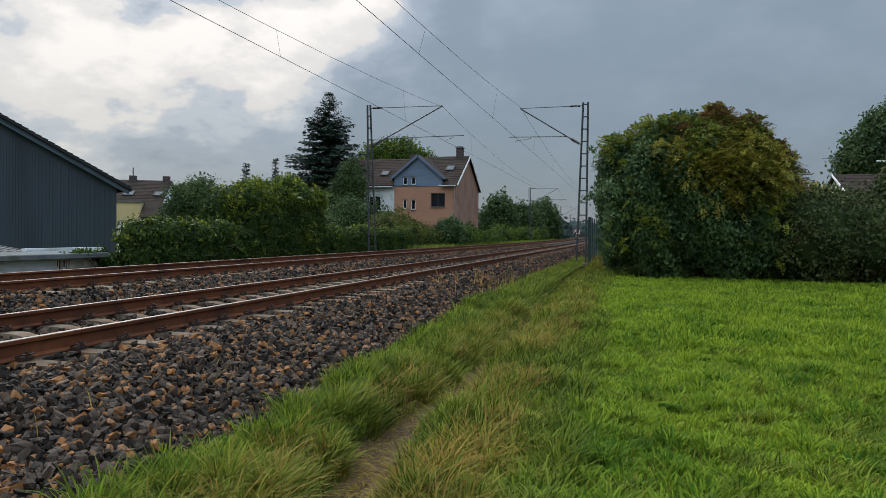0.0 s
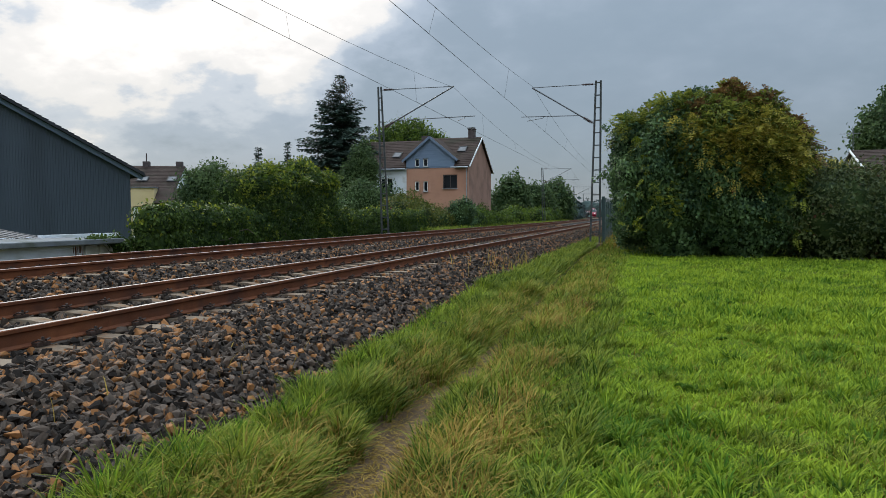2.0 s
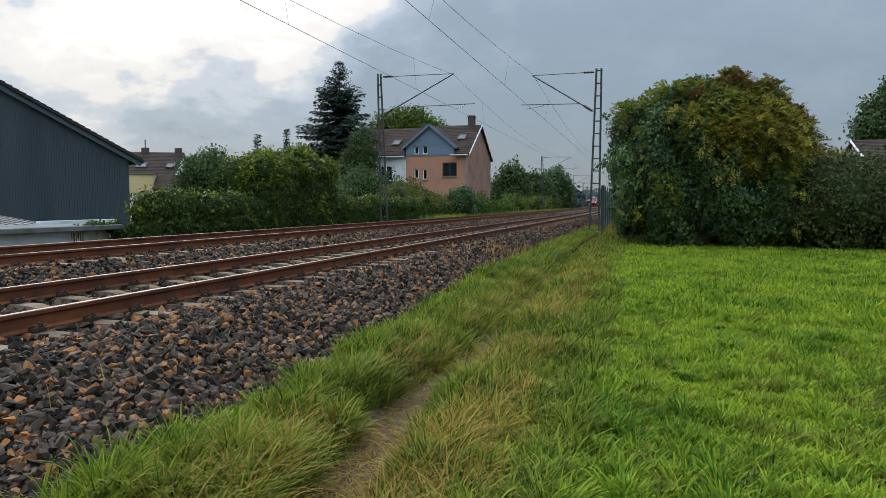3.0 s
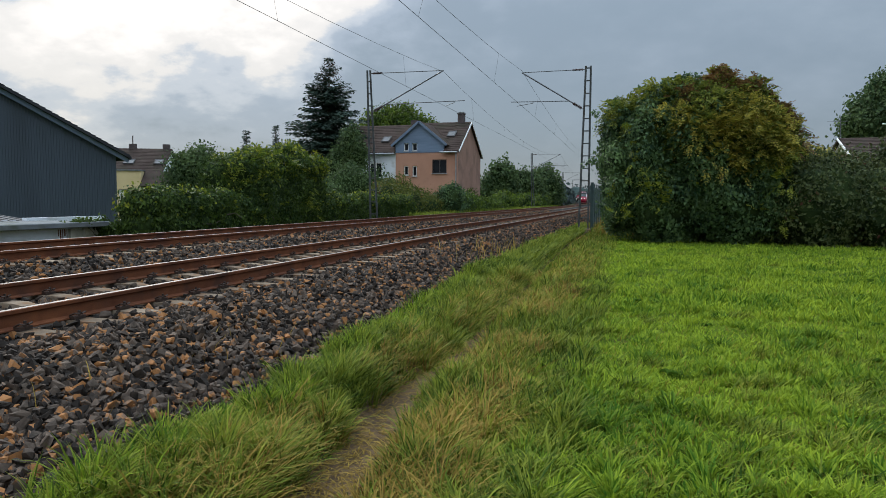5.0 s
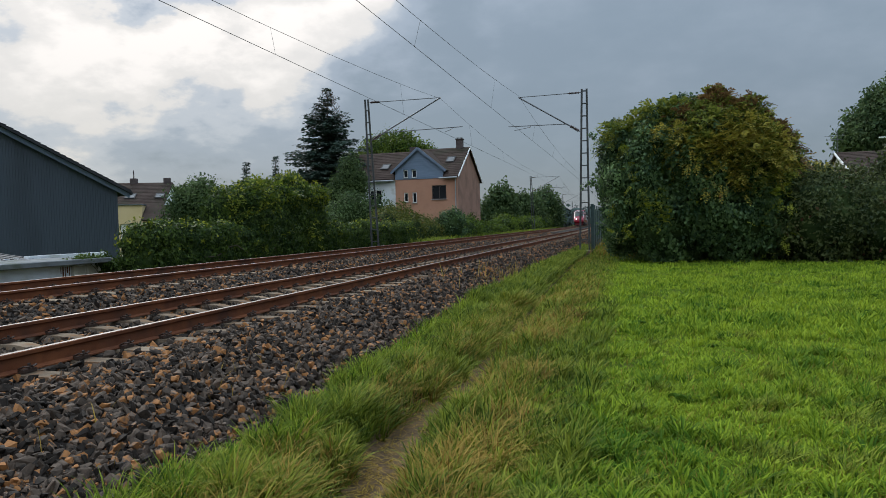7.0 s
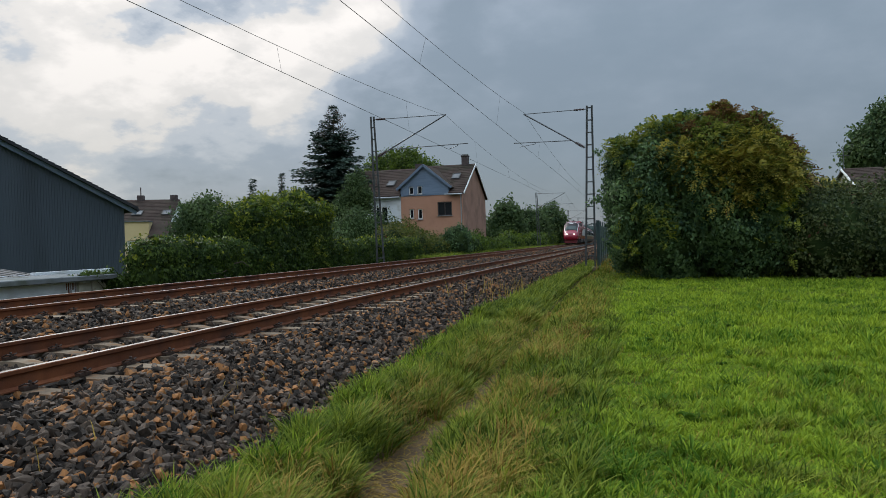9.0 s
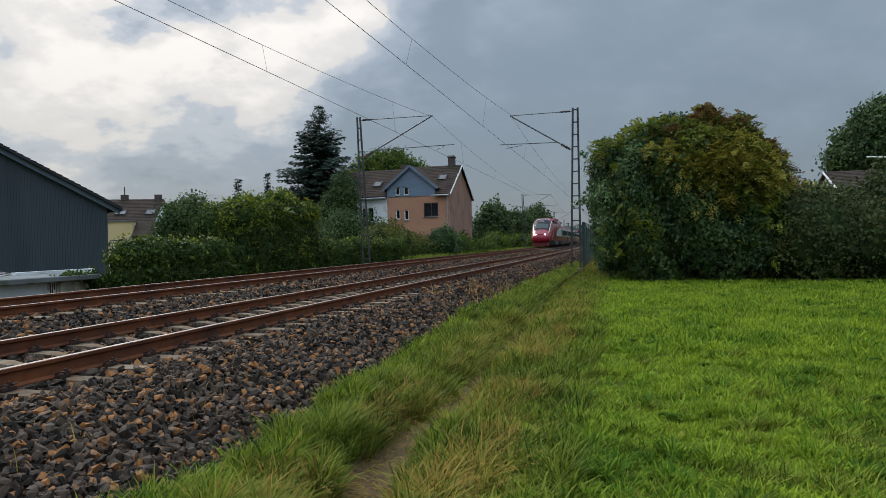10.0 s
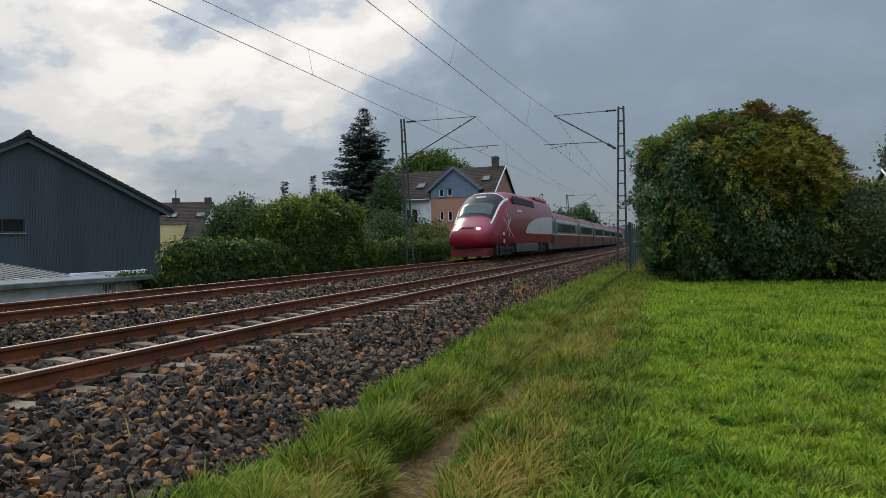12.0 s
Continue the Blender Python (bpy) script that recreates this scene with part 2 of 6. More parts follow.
def path_x(y):
    """Where the trodden path runs."""
    return np.interp(y, [2.0, 3.5, 4.6, 5.7, 6.5, 7.4, 9.0, 13.5, 17.0, 25.0, 44.0], [-1.48, -1.57, -1.70, -1.78, -1.66, -1.66, -1.76, -1.87, -2.03, -2.2, -2.2])


def swing(x, y):
    """How far the path's winding draws the verge beside it."""
    return (path_x(y) + 1.63) * np.interp(x, [-2.7, -2.1, -1.3, -0.7], [0.0, 1.0, 1.0, 0.0])


def make_ground():
    xs = [-2500, -900, -400, -120, -50, -40, -30, -22, -17.5, -16.4, -15.2, -14, -13.2, -12.6, -11.6, -10, -8.6, -7.3, -6.6, -5.5, -4.4, -3.95, -3.6, -3.2, -2.85, -2.4, -2.1, -1.95, -1.87, -1.80, -1.63, -1.46, -1.38, -1.2, -0.9, -0.6, -0.2]
    xs += [0.4 + 0.6 * i for i in range(18)] + [12, 16, 25, 50, 120, 400, 900, 2500]
    ys = [-400, -100, -30, -10] + [-5 + 0.5 * i for i in range(90)] + [42 + 4 * i for i in range(40)] + [210, 250, 300, 400, 500, 700, 900, 1400, 2600]
    V, F, mi = [], [], []
    for y in ys:
        for x in xs:
            w = noise.noise((x * 0.8, y * 0.5, 3.0)) * 0.05 if -3 < x < 60 else 0.0
            V.append((x + float(swing(x, y)) - (curve(y) if abs(x) < 450 else 0), y, profile(x) + w * (0.3 if x < -1 else 1)))
    n = len(xs)
    for j, y in enumerate(ys[:-1]):
        for i in range(n - 1):
            F.append((j * n + i, j * n + i + 1, (j + 1) * n + i + 1, (j + 1) * n + i))
            c = (xs[i] + xs[i + 1]) / 2
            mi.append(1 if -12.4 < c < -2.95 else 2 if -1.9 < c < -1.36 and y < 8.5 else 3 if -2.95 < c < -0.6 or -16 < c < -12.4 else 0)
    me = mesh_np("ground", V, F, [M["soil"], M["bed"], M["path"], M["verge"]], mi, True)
    tagged(new("ground", me), "flat meadow ground beside a raised railway bed", "ground", kind="structure")


make_ground()


# ---- tracks ----
def rail_outline():
    return [(-0.062, -0.172), (0.062, -0.172), (0.062, -0.160), (0.012, -0.142), (0.0085, -0.05), (0.034, -0.035), (0.036, -0.006), (0.028, 0.0), (-0.028, 0.0), (-0.036, -0.006), (-0.034, -0.035), (-0.0085, -0.05), (-0.012, -0.142), (-0.062, -0.160)]


def make_rail(x0, z0):
    ol = rail_outline()
    ys = [-25, 0, 20, 40] + [46 + 8 * i for i in range(60)] + [560, 620, 700]
    V, F, mi = [], [], []
    n = len(ol)
    for y in ys:
        for u, v in ol:
            V.append((x0 + u - curve(y), y, z0 + v))
    for j in range(len(ys) - 1):
        for i in range(n):
            k = (i + 1) % n
            F.append((j * n + i, j * n + k, (j + 1) * n + k, (j + 1) * n + i))
            mi.append(1 if i == 7 else 0)
    return mesh_np("rail", V, F, [M["rust"], M["shine"]], mi)


def sleeper_mesh():
    bm = B()
    # a concrete sleeper, waisted in the middle, with chamfered shoulders
    st = [(-1.30, 0.15, 0.11, -0.03), (-1.24, 0.15, 0.11, 0.0), (-0.45, 0.14, 0.10, 0.0), (-0.25, 0.12, 0.085, -0.035), (0.25, 0.12, 0.085, -0.035), (0.45, 0.14, 0.10, 0.0), (1.24, 0.15, 0.11, 0.0), (1.30, 0.15, 0.11, -0.03)]
    rings = [[bm.verts.new(c) for c in ((x, -b, -0.2), (x, b, -0.2), (x, t, z), (x, -t, z))] for x, b, t, z in st]
    for a, b in zip(rings, rings[1:]):
        for i in range(4):
            bm.faces.new((a[i], a[(i + 1) % 4], b[(i + 1) % 4], b[i]))
    bm.faces.new(rings[0][::-1]), bm.faces.new(rings[-1])
    return finish(bm, "sleeper", M["concrete"])


def fastening_mesh():
    bm = B()
    for s in (1,):
        box(bm, s * 0.085, 0, 0.012, 0.06, 0.14, 0.03)
        rod(bm, (s * 0.105, 0, 0.0), (s * 0.105, 0, 0.075), 0.014, seg=6)
        for d in (-1, 1):
            rod(bm, (s * 0.12, d * 0.02, 0.045), (s * 0.115, d * 0.065, 0.055), 0.009, seg=5)
            rod(bm, (s * 0.115, d * 0.065, 0.055), (s * 0.05, d * 0.06, 0.03), 0.009, seg=5)
    return finish(bm, "rail_fastening", M["iron"])


SLEEPER, FASTENING = sleeper_mesh(), fastening_mesh()


def make_track(centre, z, tilt, label):
    t = thing("railway_track", label, "railway track", "tracks of the line")
    part("rail", make_rail(centre + GAUGE / 2, z), None, t, "rusty steel rail with a bright worn head")
    part("rail", make_rail(centre - GAUGE / 2, z + tilt), None, t, "rusty steel rail with a bright worn head")
    rng = random.Random(5)
    for i in range(-12, 130):
        y = 4.794 + 0.6 * i
        s = part("sleeper", SLEEPER, None, t)
        s.matrix_basis = pose(centre - curve(y), y, z + tilt / 2 - 0.178, rng.uniform(-.6, .6), math.degrees(math.atan(tilt / GAUGE)), math.degrees(heading(y)) + rng.uniform(-.5, .5))
        if i < 46:
            for sd, dz in ((1, 0), (-1, tilt)):
                for flip in (0, 180):
                    part("rail_fastening", FASTENING, None, t).matrix_basis = pose(centre + sd * GAUGE / 2 - curve(y), y, z + dz - 0.172, 0, 0, math.degrees(heading(y)) + flip)
    # the sleepers far down the line, as one
    V0 = np.array([v.co for v in SLEEPER.vertices])
    F0 = np.array([p.vertices[:] for p in SLEEPER.polygons if len(p.vertices) == 4])
    V, F = [], []
    for k, i in enumerate(range(130, 700)):
        y = 4.794 + 0.6 * i
        V.append(V0 + (centre - curve(y), y, z + tilt / 2 - 0.178))
        F.append(F0 + k * len(V0))
    tagged(part("far_sleepers", mesh_np("far_sleepers", np.concatenate(V), np.concatenate(F), M["concrete"]), None, t), kind="stuff")


make_track(NEAR_C, 0.0, 0.02, "straight track of rusty rails on concrete sleepers in ballast")
make_track(FAR_C, FAR_Z, 0.02, "second track of rusty rails on concrete sleepers")


# ---- overhead line ----
def lattice_mast(m, height, lean, label, arm_side, arm_reach, low, w0, w1):
    """A mast of two channels with rungs between them; the cantilever reaches to arm_side (-1: left)."""
    t = thing("catenary_mast", label, "catenary mast", "masts of the overhead line", m)

    def at(z):
        k = z / height
        return lean * k, w0 + (w1 - w0) * k
    for s in (-1, 1):
        bm = B()
        a, b = at(-0.5), at(height)
        p0, p1 = Vector((a[0] + s * a[1], 0, -0.5)), Vector((b[0] + s * b[1], 0, height))
        d = (p1 - p0).normalized()
        rot = d.to_track_quat("Z", "Y").to_matrix().to_4x4()
        c, ln = (p0 + p1) / 2, (p1 - p0).length
        box(bm, *c, 0.014, 0.10, ln, rot=rot)
        for sy in (-1, 1):
            box(bm, c.x - s * 0.026, c.y + sy * 0.045, c.z, 0.036, 0.010, ln, rot=rot)
        part("channel", bm, M["galv"], t)
    z = 0.35
    while z < height:
        x, w = at(z)
        bm = B()
        box(bm, x, 0.0, z, 2 * w - 0.02, 0.09, 0.05)
        part("batten_plate", bm, M["galv"], t)
        z += 0.62
    bm = B()
    box(bm, 0, 0, -0.5, 0.7, 0.6, 0.6, 0.04)
    part("foundation", bm, M["concrete"], t)
    a = arm_side
    ztop, zarm, zroot = height - 0.17, low, height - 2.15
    xt, xr = at(ztop)[0] + a * at(ztop)[1], at(zroot)[0] + a * at(zroot)[1]
    tip = Vector((arm_reach[0], 0, ztop - 0.02))
    for nm, p, q, r in (("stay_tube", (xt, 0, ztop), tip, 0.02), ("bracket_tube", (xr, 0, zroot), tip, 0.035)):
        bm = B()
        p, q = Vector(p), Vector(q)
        d = (q - p).normalized()
        rod(bm, p, p + d * 0.15, 0.02, seg=6)
        rod(bm, p + d * 0.65, q, r)
        tb = part(nm, bm, M["tube"], t)
        bm = B()
        for i in range(7):
            rod(bm, p + d * (0.15 + i * 0.07), p + d * (0.19 + i * 0.07), 0.075 if r > 0.03 else 0.055, seg=10)
        rod(bm, p + d * 0.12, p + d * 0.68, 0.03)
        part("insulator", bm, M["insul"], tb, "ribbed brown insulator")
    # the registration arm from the bracket towards the wire
    k = (zarm - zroot) / (tip.z - zroot)
    br = Vector((xr, 0, zroot)).lerp(tip, k)
    bm = B()
    end = Vector((arm_reach[1], 0, zarm + 0.05))
    rod(bm, br, end, 0.022)
    ra = part("registration_arm", bm, M["tube"], t)
    bm = B()
    wp = Vector((arm_reach[2], 0, zarm - 0.17))
    st = br.lerp(end, arm_reach[3])
    rod(bm, st, st + Vector((0, 0, -0.08)), 0.014, seg=6)
    rod(bm, st + Vector((0, 0, -0.08)), wp, 0.014, seg=6)
    part("steady_arm", bm, M["tube"], ra)
    return t


def line_x(base, y):
    return base - curve(y)


MAST_Y = 36.0
RX, LX = -2.36, -13.02
for i, y in enumerate((MAST_Y - 64, MAST_Y, MAST_Y + 64, MAST_Y + 128, MAST_Y + 192)):
    d = math.degrees(heading(y))
    lattice_mast(pose(line_x(RX, y), y, -0.25, 0, 0, d), 7.9, 0.12, "tall riveted lattice steel mast with a cantilever over the track", -1, (-3.2, -3.75, -3.45, 0.62), 6.2, 0.23, 0.12)
    yl = y - 1.6
    lattice_mast(pose(line_x(LX, yl), yl, -0.1, 0, 0, d), 7.75, -0.25, "grey lattice steel mast with a cantilever, grass at its foot", 1, (3.75, 4.85, 3.9, 0.87), 5.98, 0.19, 0.08)


def wires(xc, zc, xm, zm, ylist, label):
    """Carrier and contact wire of one track with droppers; a span between each two masts."""
    t = thing("overhead_wire", label, "overhead wire", "wires of the overhead line")
    bm, bc = B(), B()
    for y0, y1 in zip(ylist, ylist[1:]):
        def carrier(k):
            y = y0 + (y1 - y0) * k
            return Vector((line_x(xm, y), y, zm - 4 * k * (1 - k) * (zm - zc - 0.45)))

        def contact(k):
            y = y0 + (y1 - y0) * k
            return Vector((line_x(xc, y), y, zc))
        n = 14
        for i in range(n):
            rod(bm, carrier(i / n), carrier((i + 1) / n), 0.007 if y0 < 60 else 0.011, seg=5, caps=False)
            rod(bc, contact(i / n), contact((i + 1) / n), 0.008 if y0 < 60 else 0.012, seg=5, caps=False)
        for k in (0.1, 0.27, 0.42, 0.58, 0.73, 0.9):
            d = B()
            rod(d, carrier(k), contact(k), 0.004, seg=4, caps=False)
            part("dropper", d, M["wire"], t)
    part("carrier_wire", bm, M["wire"], t)
    part("contact_wire", bc, M["wire"], t)


RY = [MAST_Y + 64 * i for i in range(-1, 6)]
wires(-5.75, 5.95, -5.56, 7.55, RY, "dark contact and carrier wires over the track")
wires(-9.15, 5.67, -9.27, 7.4, [y - 1.6 for y in RY], "dark contact and carrier wires over the second track")



# ---- buildings ----
M.update(
    orange=mat("apricot_render", (0.36, 0.19, 0.125), (0.43, 0.24, 0.165), 0.4, 0.95, bump=0.1, fine=40, spec=0.1, stain=((0.33, 0.18, 0.125), 0.9)),
    gable=mat("brown_gable_render", (0.26, 0.155, 0.115), (0.34, 0.205, 0.155), 0.8, 0.95, bump=0.3, fine=30, spec=0.1, stain=((0.19, 0.12, 0.095), 0.6)),
    blue=mat("blue_cladding", (0.115, 0.165, 0.235), (0.15, 0.205, 0.285), 0.8, 0.7, bump=0.1, stretch=(1, 1, 14)),
    white=mat("white_render", (0.58, 0.62, 0.66), (0.70, 0.73, 0.76), 0.6, 0.9, bump=0.1, spec=0.1, stain=((0.52, 0.53, 0.53), 1.6)),
    cream=mat("weathered_cream_wall", (0.36, 0.35, 0.29), (0.52, 0.50, 0.43), 1.2, 0.95, bump=0.15, spec=0.1, stain=((0.22, 0.19, 0.13), 2.2)),
    yellow=mat("yellow_render", (0.52, 0.41, 0.22), (0.63, 0.51, 0.29), 0.6, 0.9, bump=0.1, spec=0.1),
    tiles=mat("brown_roof_tiles", (0.030, 0.021, 0.018), (0.066, 0.048, 0.040), 1.0, 0.9, spec=0.06, bump=0.3, fine=9, stain=((0.04, 0.036, 0.026), 0.7)),
    slate=mat("dark_roof_edge", (0.02, 0.021, 0.024), (0.045, 0.047, 0.052), 2.0, 0.85, spec=0.15),
    grey=mat("dark_grey_siding", (0.040, 0.054, 0.070), (0.060, 0.077, 0.097), 0.35, 0.6, bump=0.05, stretch=(1, 1, 0.2), stain=((0.038, 0.050, 0.064), 0.6)),
    bluegrey=mat("bluish_verge_board", (0.10, 0.14, 0.20), (0.14, 0.185, 0.25), 1.0, 0.5, metal=0.2),
    frame=mat("white_window_frame", (0.70, 0.70, 0.69), (0.80, 0.80, 0.79), 3.0, 0.4, bump=0.0),
    darkframe=mat("dark_window_frame", (0.03, 0.022, 0.02), (0.05, 0.04, 0.036), 3.0, 0.4, bump=0.0),
    glass=mat("window_glass", (0.006, 0.008, 0.010), (0.016, 0.019, 0.022), 0.8, 0.1, bump=0.0, spec=0.12),
    zinc=mat("zinc_gutter", (0.25, 0.27, 0.29), (0.36, 0.38, 0.40), 3.0, 0.45, metal=0.6, bump=0.05),
    brick=mat("dark_chimney_brick", (0.05, 0.04, 0.04), (0.09, 0.07, 0.065), 4.0, 0.9, bump=0.3),
    fence=mat("dark_green_fence", (0.022, 0.045, 0.046), (0.048, 0.078, 0.075), 2.0, 0.6, metal=0.2, bump=0.1),
    tin=mat("grey_ribbed_roof", (0.05, 0.052, 0.055), (0.085, 0.088, 0.09), 0.9, 0.75, spec=0.2, stain=((0.045, 0.042, 0.038), 1.5)),
    felt=mat("grey_flat_roof", (0.11, 0.12, 0.125), (0.18, 0.19, 0.195), 0.9, 0.9, spec=0.15, stain=((0.075, 0.085, 0.06), 1.5)),
    under_dark=mat("dark_grating", (0.015, 0.015, 0.014), (0.05, 0.05, 0.045), 6.0, 0.9, bump=0.3),
    blind=mat("pale_blind", (0.10, 0.105, 0.11), (0.16, 0.165, 0.17), 2.0, 0.85, bump=0.0),
)


def wall_panel(bm, x0, x1, z0, z1, y, thick, holes=()):
    """A wall across x with openings (x0, x1, z0, z1), its face at y and its back at y + thick."""
    xs = sorted({x0, x1, *(v for h in holes for v in h[:2])})
    zs = sorted({z0, z1, *(v for h in holes for v in h[2:])})
    for a, b in zip(xs, xs[1:]):
        for c, d in zip(zs, zs[1:]):
            mx, mz = (a + b) / 2, (c + d) / 2
            if not any(h[0] < mx < h[1] and h[2] < mz < h[3] for h in holes):
                box(bm, mx, y + thick / 2, mz, b - a, thick, d - c)
    bmesh.ops.remove_doubles(bm, verts=bm.verts[:], dist=0.001)
    return bm


def window_in(parent, x0, x1, z0, z1, y, mat_frame, bars=1, sill=True):
    bm = B()
    f = 0.07
    for cx, cz, sx, sz in (((x0 + x1) / 2, z0 + f / 2, x1 - x0, f), ((x0 + x1) / 2, z1 - f / 2, x1 - x0, f), (x0 + f / 2, (z0 + z1) / 2, f, z1 - z0), (x1 - f / 2, (z0 + z1) / 2, f, z1 - z0)):
        box(bm, cx, y + 0.1, cz, sx, 0.07, sz)
    for i in range(bars):
        box(bm, x0 + (x1 - x0) * (i + 1) / (bars + 1), y + 0.1, (z0 + z1) / 2, f, 0.06, z1 - z0)
    w = part("window", bm, mat_frame, parent)
    bm = B()
    box(bm, (x0 + x1) / 2, y + 0.12, (z0 + z1) / 2, x1 - x0 - 0.02, 0.02, z1 - z0 - 0.02)
    part("pane", bm, M["glass"], w)
    if sill:
        bm = B()
        box(bm, (x0 + x1) / 2, y - 0.03, z0 - 0.03, x1 - x0 + 0.12, 0.16, 0.05)
        part("sill", bm, M["zinc"], w)


def pitched_roof(parent, x0, x1, y0, y1, ze, zr, material, thick=0.18, over=0.25, name="roof"):
    """Ridge along x; eaves at y0 and y1."""
    ym = (y0 + y1) / 2
    k = (zr - ze) / (ym - y0)
    for s, ye in ((-1, y0), (1, y1)):
        bm = B()
        e, ze2 = ye + s * over, ze - over * k
        vs = [bm.verts.new(c) for c in ((x0, e, ze2), (x1, e, ze2), (x1, ym, zr), (x0, ym, zr), (x0, e, ze2 + thick), (x1, e, ze2 + thick), (x1, ym, zr + thick), (x0, ym, zr + thick))]
        for f in ((0, 1, 2, 3), (4, 5, 6, 7), (0, 1, 5, 4), (1, 2, 6, 5), (2, 3, 7, 6), (3, 0, 4, 7)):
            bm.faces.new([vs[i] for i in f])
        roof = part(name, bm, material, parent)
        # courses of tiles as fine steps, on the slope that faces the line
        n = 16
        for i in range(1, n if s < 0 else 0):
            t = i / n
            bm = B()
            box(bm, (x0 + x1) / 2, e + (ym - e) * t, ze2 + (zr - ze2) * t + thick + 0.006, x1 - x0, 0.05, 0.03, rot=Matrix.Rotation(-s * math.atan(k), 4, "X"))
            part("tile_course", bm, material, roof)


def roof_window(parent, x, y, z, k, w=0.7, h=1.0):
    rot = Matrix.Rotation(math.atan(k), 4, "X")
    bm = B()
    for dx, dy, sx, sy in ((0, -h / 2, w + 0.1, 0.09), (0, h / 2, w + 0.1, 0.09), (-w / 2, 0, 0.09, h), (w / 2, 0, 0.09, h)):
        o = rot @ Vector((dx, dy, 0))
        box(bm, x + o.x, y + o.y, z + o.z, sx, sy, 0.12, rot=rot)
    r = part("roof_window", bm, M["tin"], parent)
    bm = B()
    box(bm, x, y, z, w - 0.06, h - 0.06, 0.05, rot=rot)
    part("pane", bm, M["blind"], r, "pane with a pale blind drawn behind it")


def make_house():
    h = thing("house", "apricot rendered house with a blue clad gable and brown roof", "house")
    y0, x0, x1, zb = 62.0, -21.32, -15.42, -2.0
    k = 3.0 / 5.0
    low = [(-17.78, -16.42, 3.46, 4.72), (-20.5, -20.08, 3.3, 4.15), (-19.68, -19.25, 3.2, 4.15)]
    up = [(-20.5, -20.05, 5.52, 6.25), (-19.7, -19.22, 5.52, 6.25)]
    part("wall", wall_panel(B(), x0, x1, zb, 5.36, y0, 0.35, low), M["orange"], h)
    bm = B()
    # gable end towards the line
    a = [(y0 + 0.35, zb), (72.0, zb), (72.0, 5.45), (67.0, 8.4), (y0 + 0.35, 5.75)]
    v = [[bm.verts.new((x, y, z)) for y, z in a] for x in (x1 - 0.35, x1)]
    n = len(a)
    bm.faces.new(v[0]), bm.faces.new(v[1][::-1])
    for i in range(n):
        bm.faces.new((v[0][i], v[0][(i + 1) % n], v[1][(i + 1) % n], v[1][i]))
    part("gable_wall", bm, M["gable"], h, "brownish rough-rendered gable end")
    part("back_wall", wall_panel(B(), x0, x1 - 0.36, zb, 5.4, 71.64, 0.35), M["orange"], h)
    # blue clad cross gable, flush with the front
    xc, hw = -19.0, 2.32
    bm = B()
    wall_panel(bm, x0, x1, 5.364, 5.5, y0 - 0.04, 0.36)
    wall_panel(bm, xc - hw, xc + hw, 5.5, 6.25, y0 - 0.04, 0.36, up)
    prism(bm, [(xc - hw, 6.25), (xc + hw, 6.25), (xc, 8.12)], y0 - 0.04, y0 + 0.32)
    part("clad_gable", bm, M["blue"], h, "blue board-clad cross gable")
    for z in np.arange(5.5, 7.9, 0.2):
        half = hw if z < 6.25 else hw * (8.12 - z) / 1.87
        bm = B()
        box(bm, xc, y0 - 0.05, z, 2 * half, 0.012, 0.02)
        if not any(u[2] < z < u[3] for u in up):
            part("board_joint", bm, M["blue"], h)
        else:
            bm.free()
    for s in (-1, 1):
        bm = B()
        sl = math.atan2(1.9, hw)
        ln = math.hypot(hw, 1.9) + 0.45
        rot = Matrix.Rotation(s * sl, 4, "Y")
        box(bm, xc + s * (hw / 2 + 0.17), y0 + 2.1, 7.2 - 0.10, ln, 4.7, 0.14, rot=rot)
        part("gable_roof", bm, M["tiles"], h)
        bm = B()
        box(bm, xc + s * (hw / 2 + 0.17), y0 - 0.28, 7.2 - 0.12, ln, 0.05, 0.22, rot=rot)
        part("verge_board", bm, M["bluegrey"], h)
    for a_, b_, c_, d_ in low[1:] + up:
        window_in(h, a_, b_, c_, d_, y0, M["frame"], 0)
    window_in(h, *low[0], y0, M["darkframe"], 1)
    pitched_roof(h, -16.66, x1 + 0.2, y0, 72.0, 5.5, 8.45, M["tiles"])
    pitched_roof(h, x0 + 0.02, -16.67, y0 + 0.4, 71.6, 5.74, 8.45, M["tiles"], over=0.0)
    for (ya, za), (yb, zb2) in (((61.75, 5.35), (67.0, 8.5)), ((67.0, 8.5), (72.25, 5.35))):
        bm = B()
        rot = Matrix.Rotation(math.atan2(zb2 - za, yb - ya), 4, "X")
        box(bm, x1 + 0.23, (ya + yb) / 2, (za + zb2) / 2 + 0.06, 0.05, math.hypot(yb - ya, zb2 - za), 0.17, rot=rot)
        part("verge_board", bm, M["frame"], h, "white painted verge board")
    bm = B()
    box(bm, -16.25, 67.0, 8.85, 0.62, 0.62, 1.1)
    box(bm, -16.25, 67.0, 9.42, 0.74, 0.74, 0.08)
    ch = part("chimney", bm, M["brick"], h)
    bm = B()
    for dx in (-0.22, 0.22):
        rod(bm, (-16.25 + dx, 67, 9.4), (-16.25 + dx, 67, 9.55), 0.02, seg=5)
    box(bm, -16.25, 67, 9.57, 0.6, 0.4, 0.03)
    part("chimney_hood", bm, M["zinc"], ch)
    roof_window(h, -16.6, 64.6, 7.28, k)
    bm = B()
    rod(bm, (-17.0, 61.66, 5.36), (x1 + 0.1, 61.66, 5.36), 0.075)
    part("gutter", bm, M["zinc"], h)
    bm = B()
    rod(bm, (x1 - 0.1, 61.9, 5.3), (x1 - 0.1, 61.9, -1.9), 0.05)
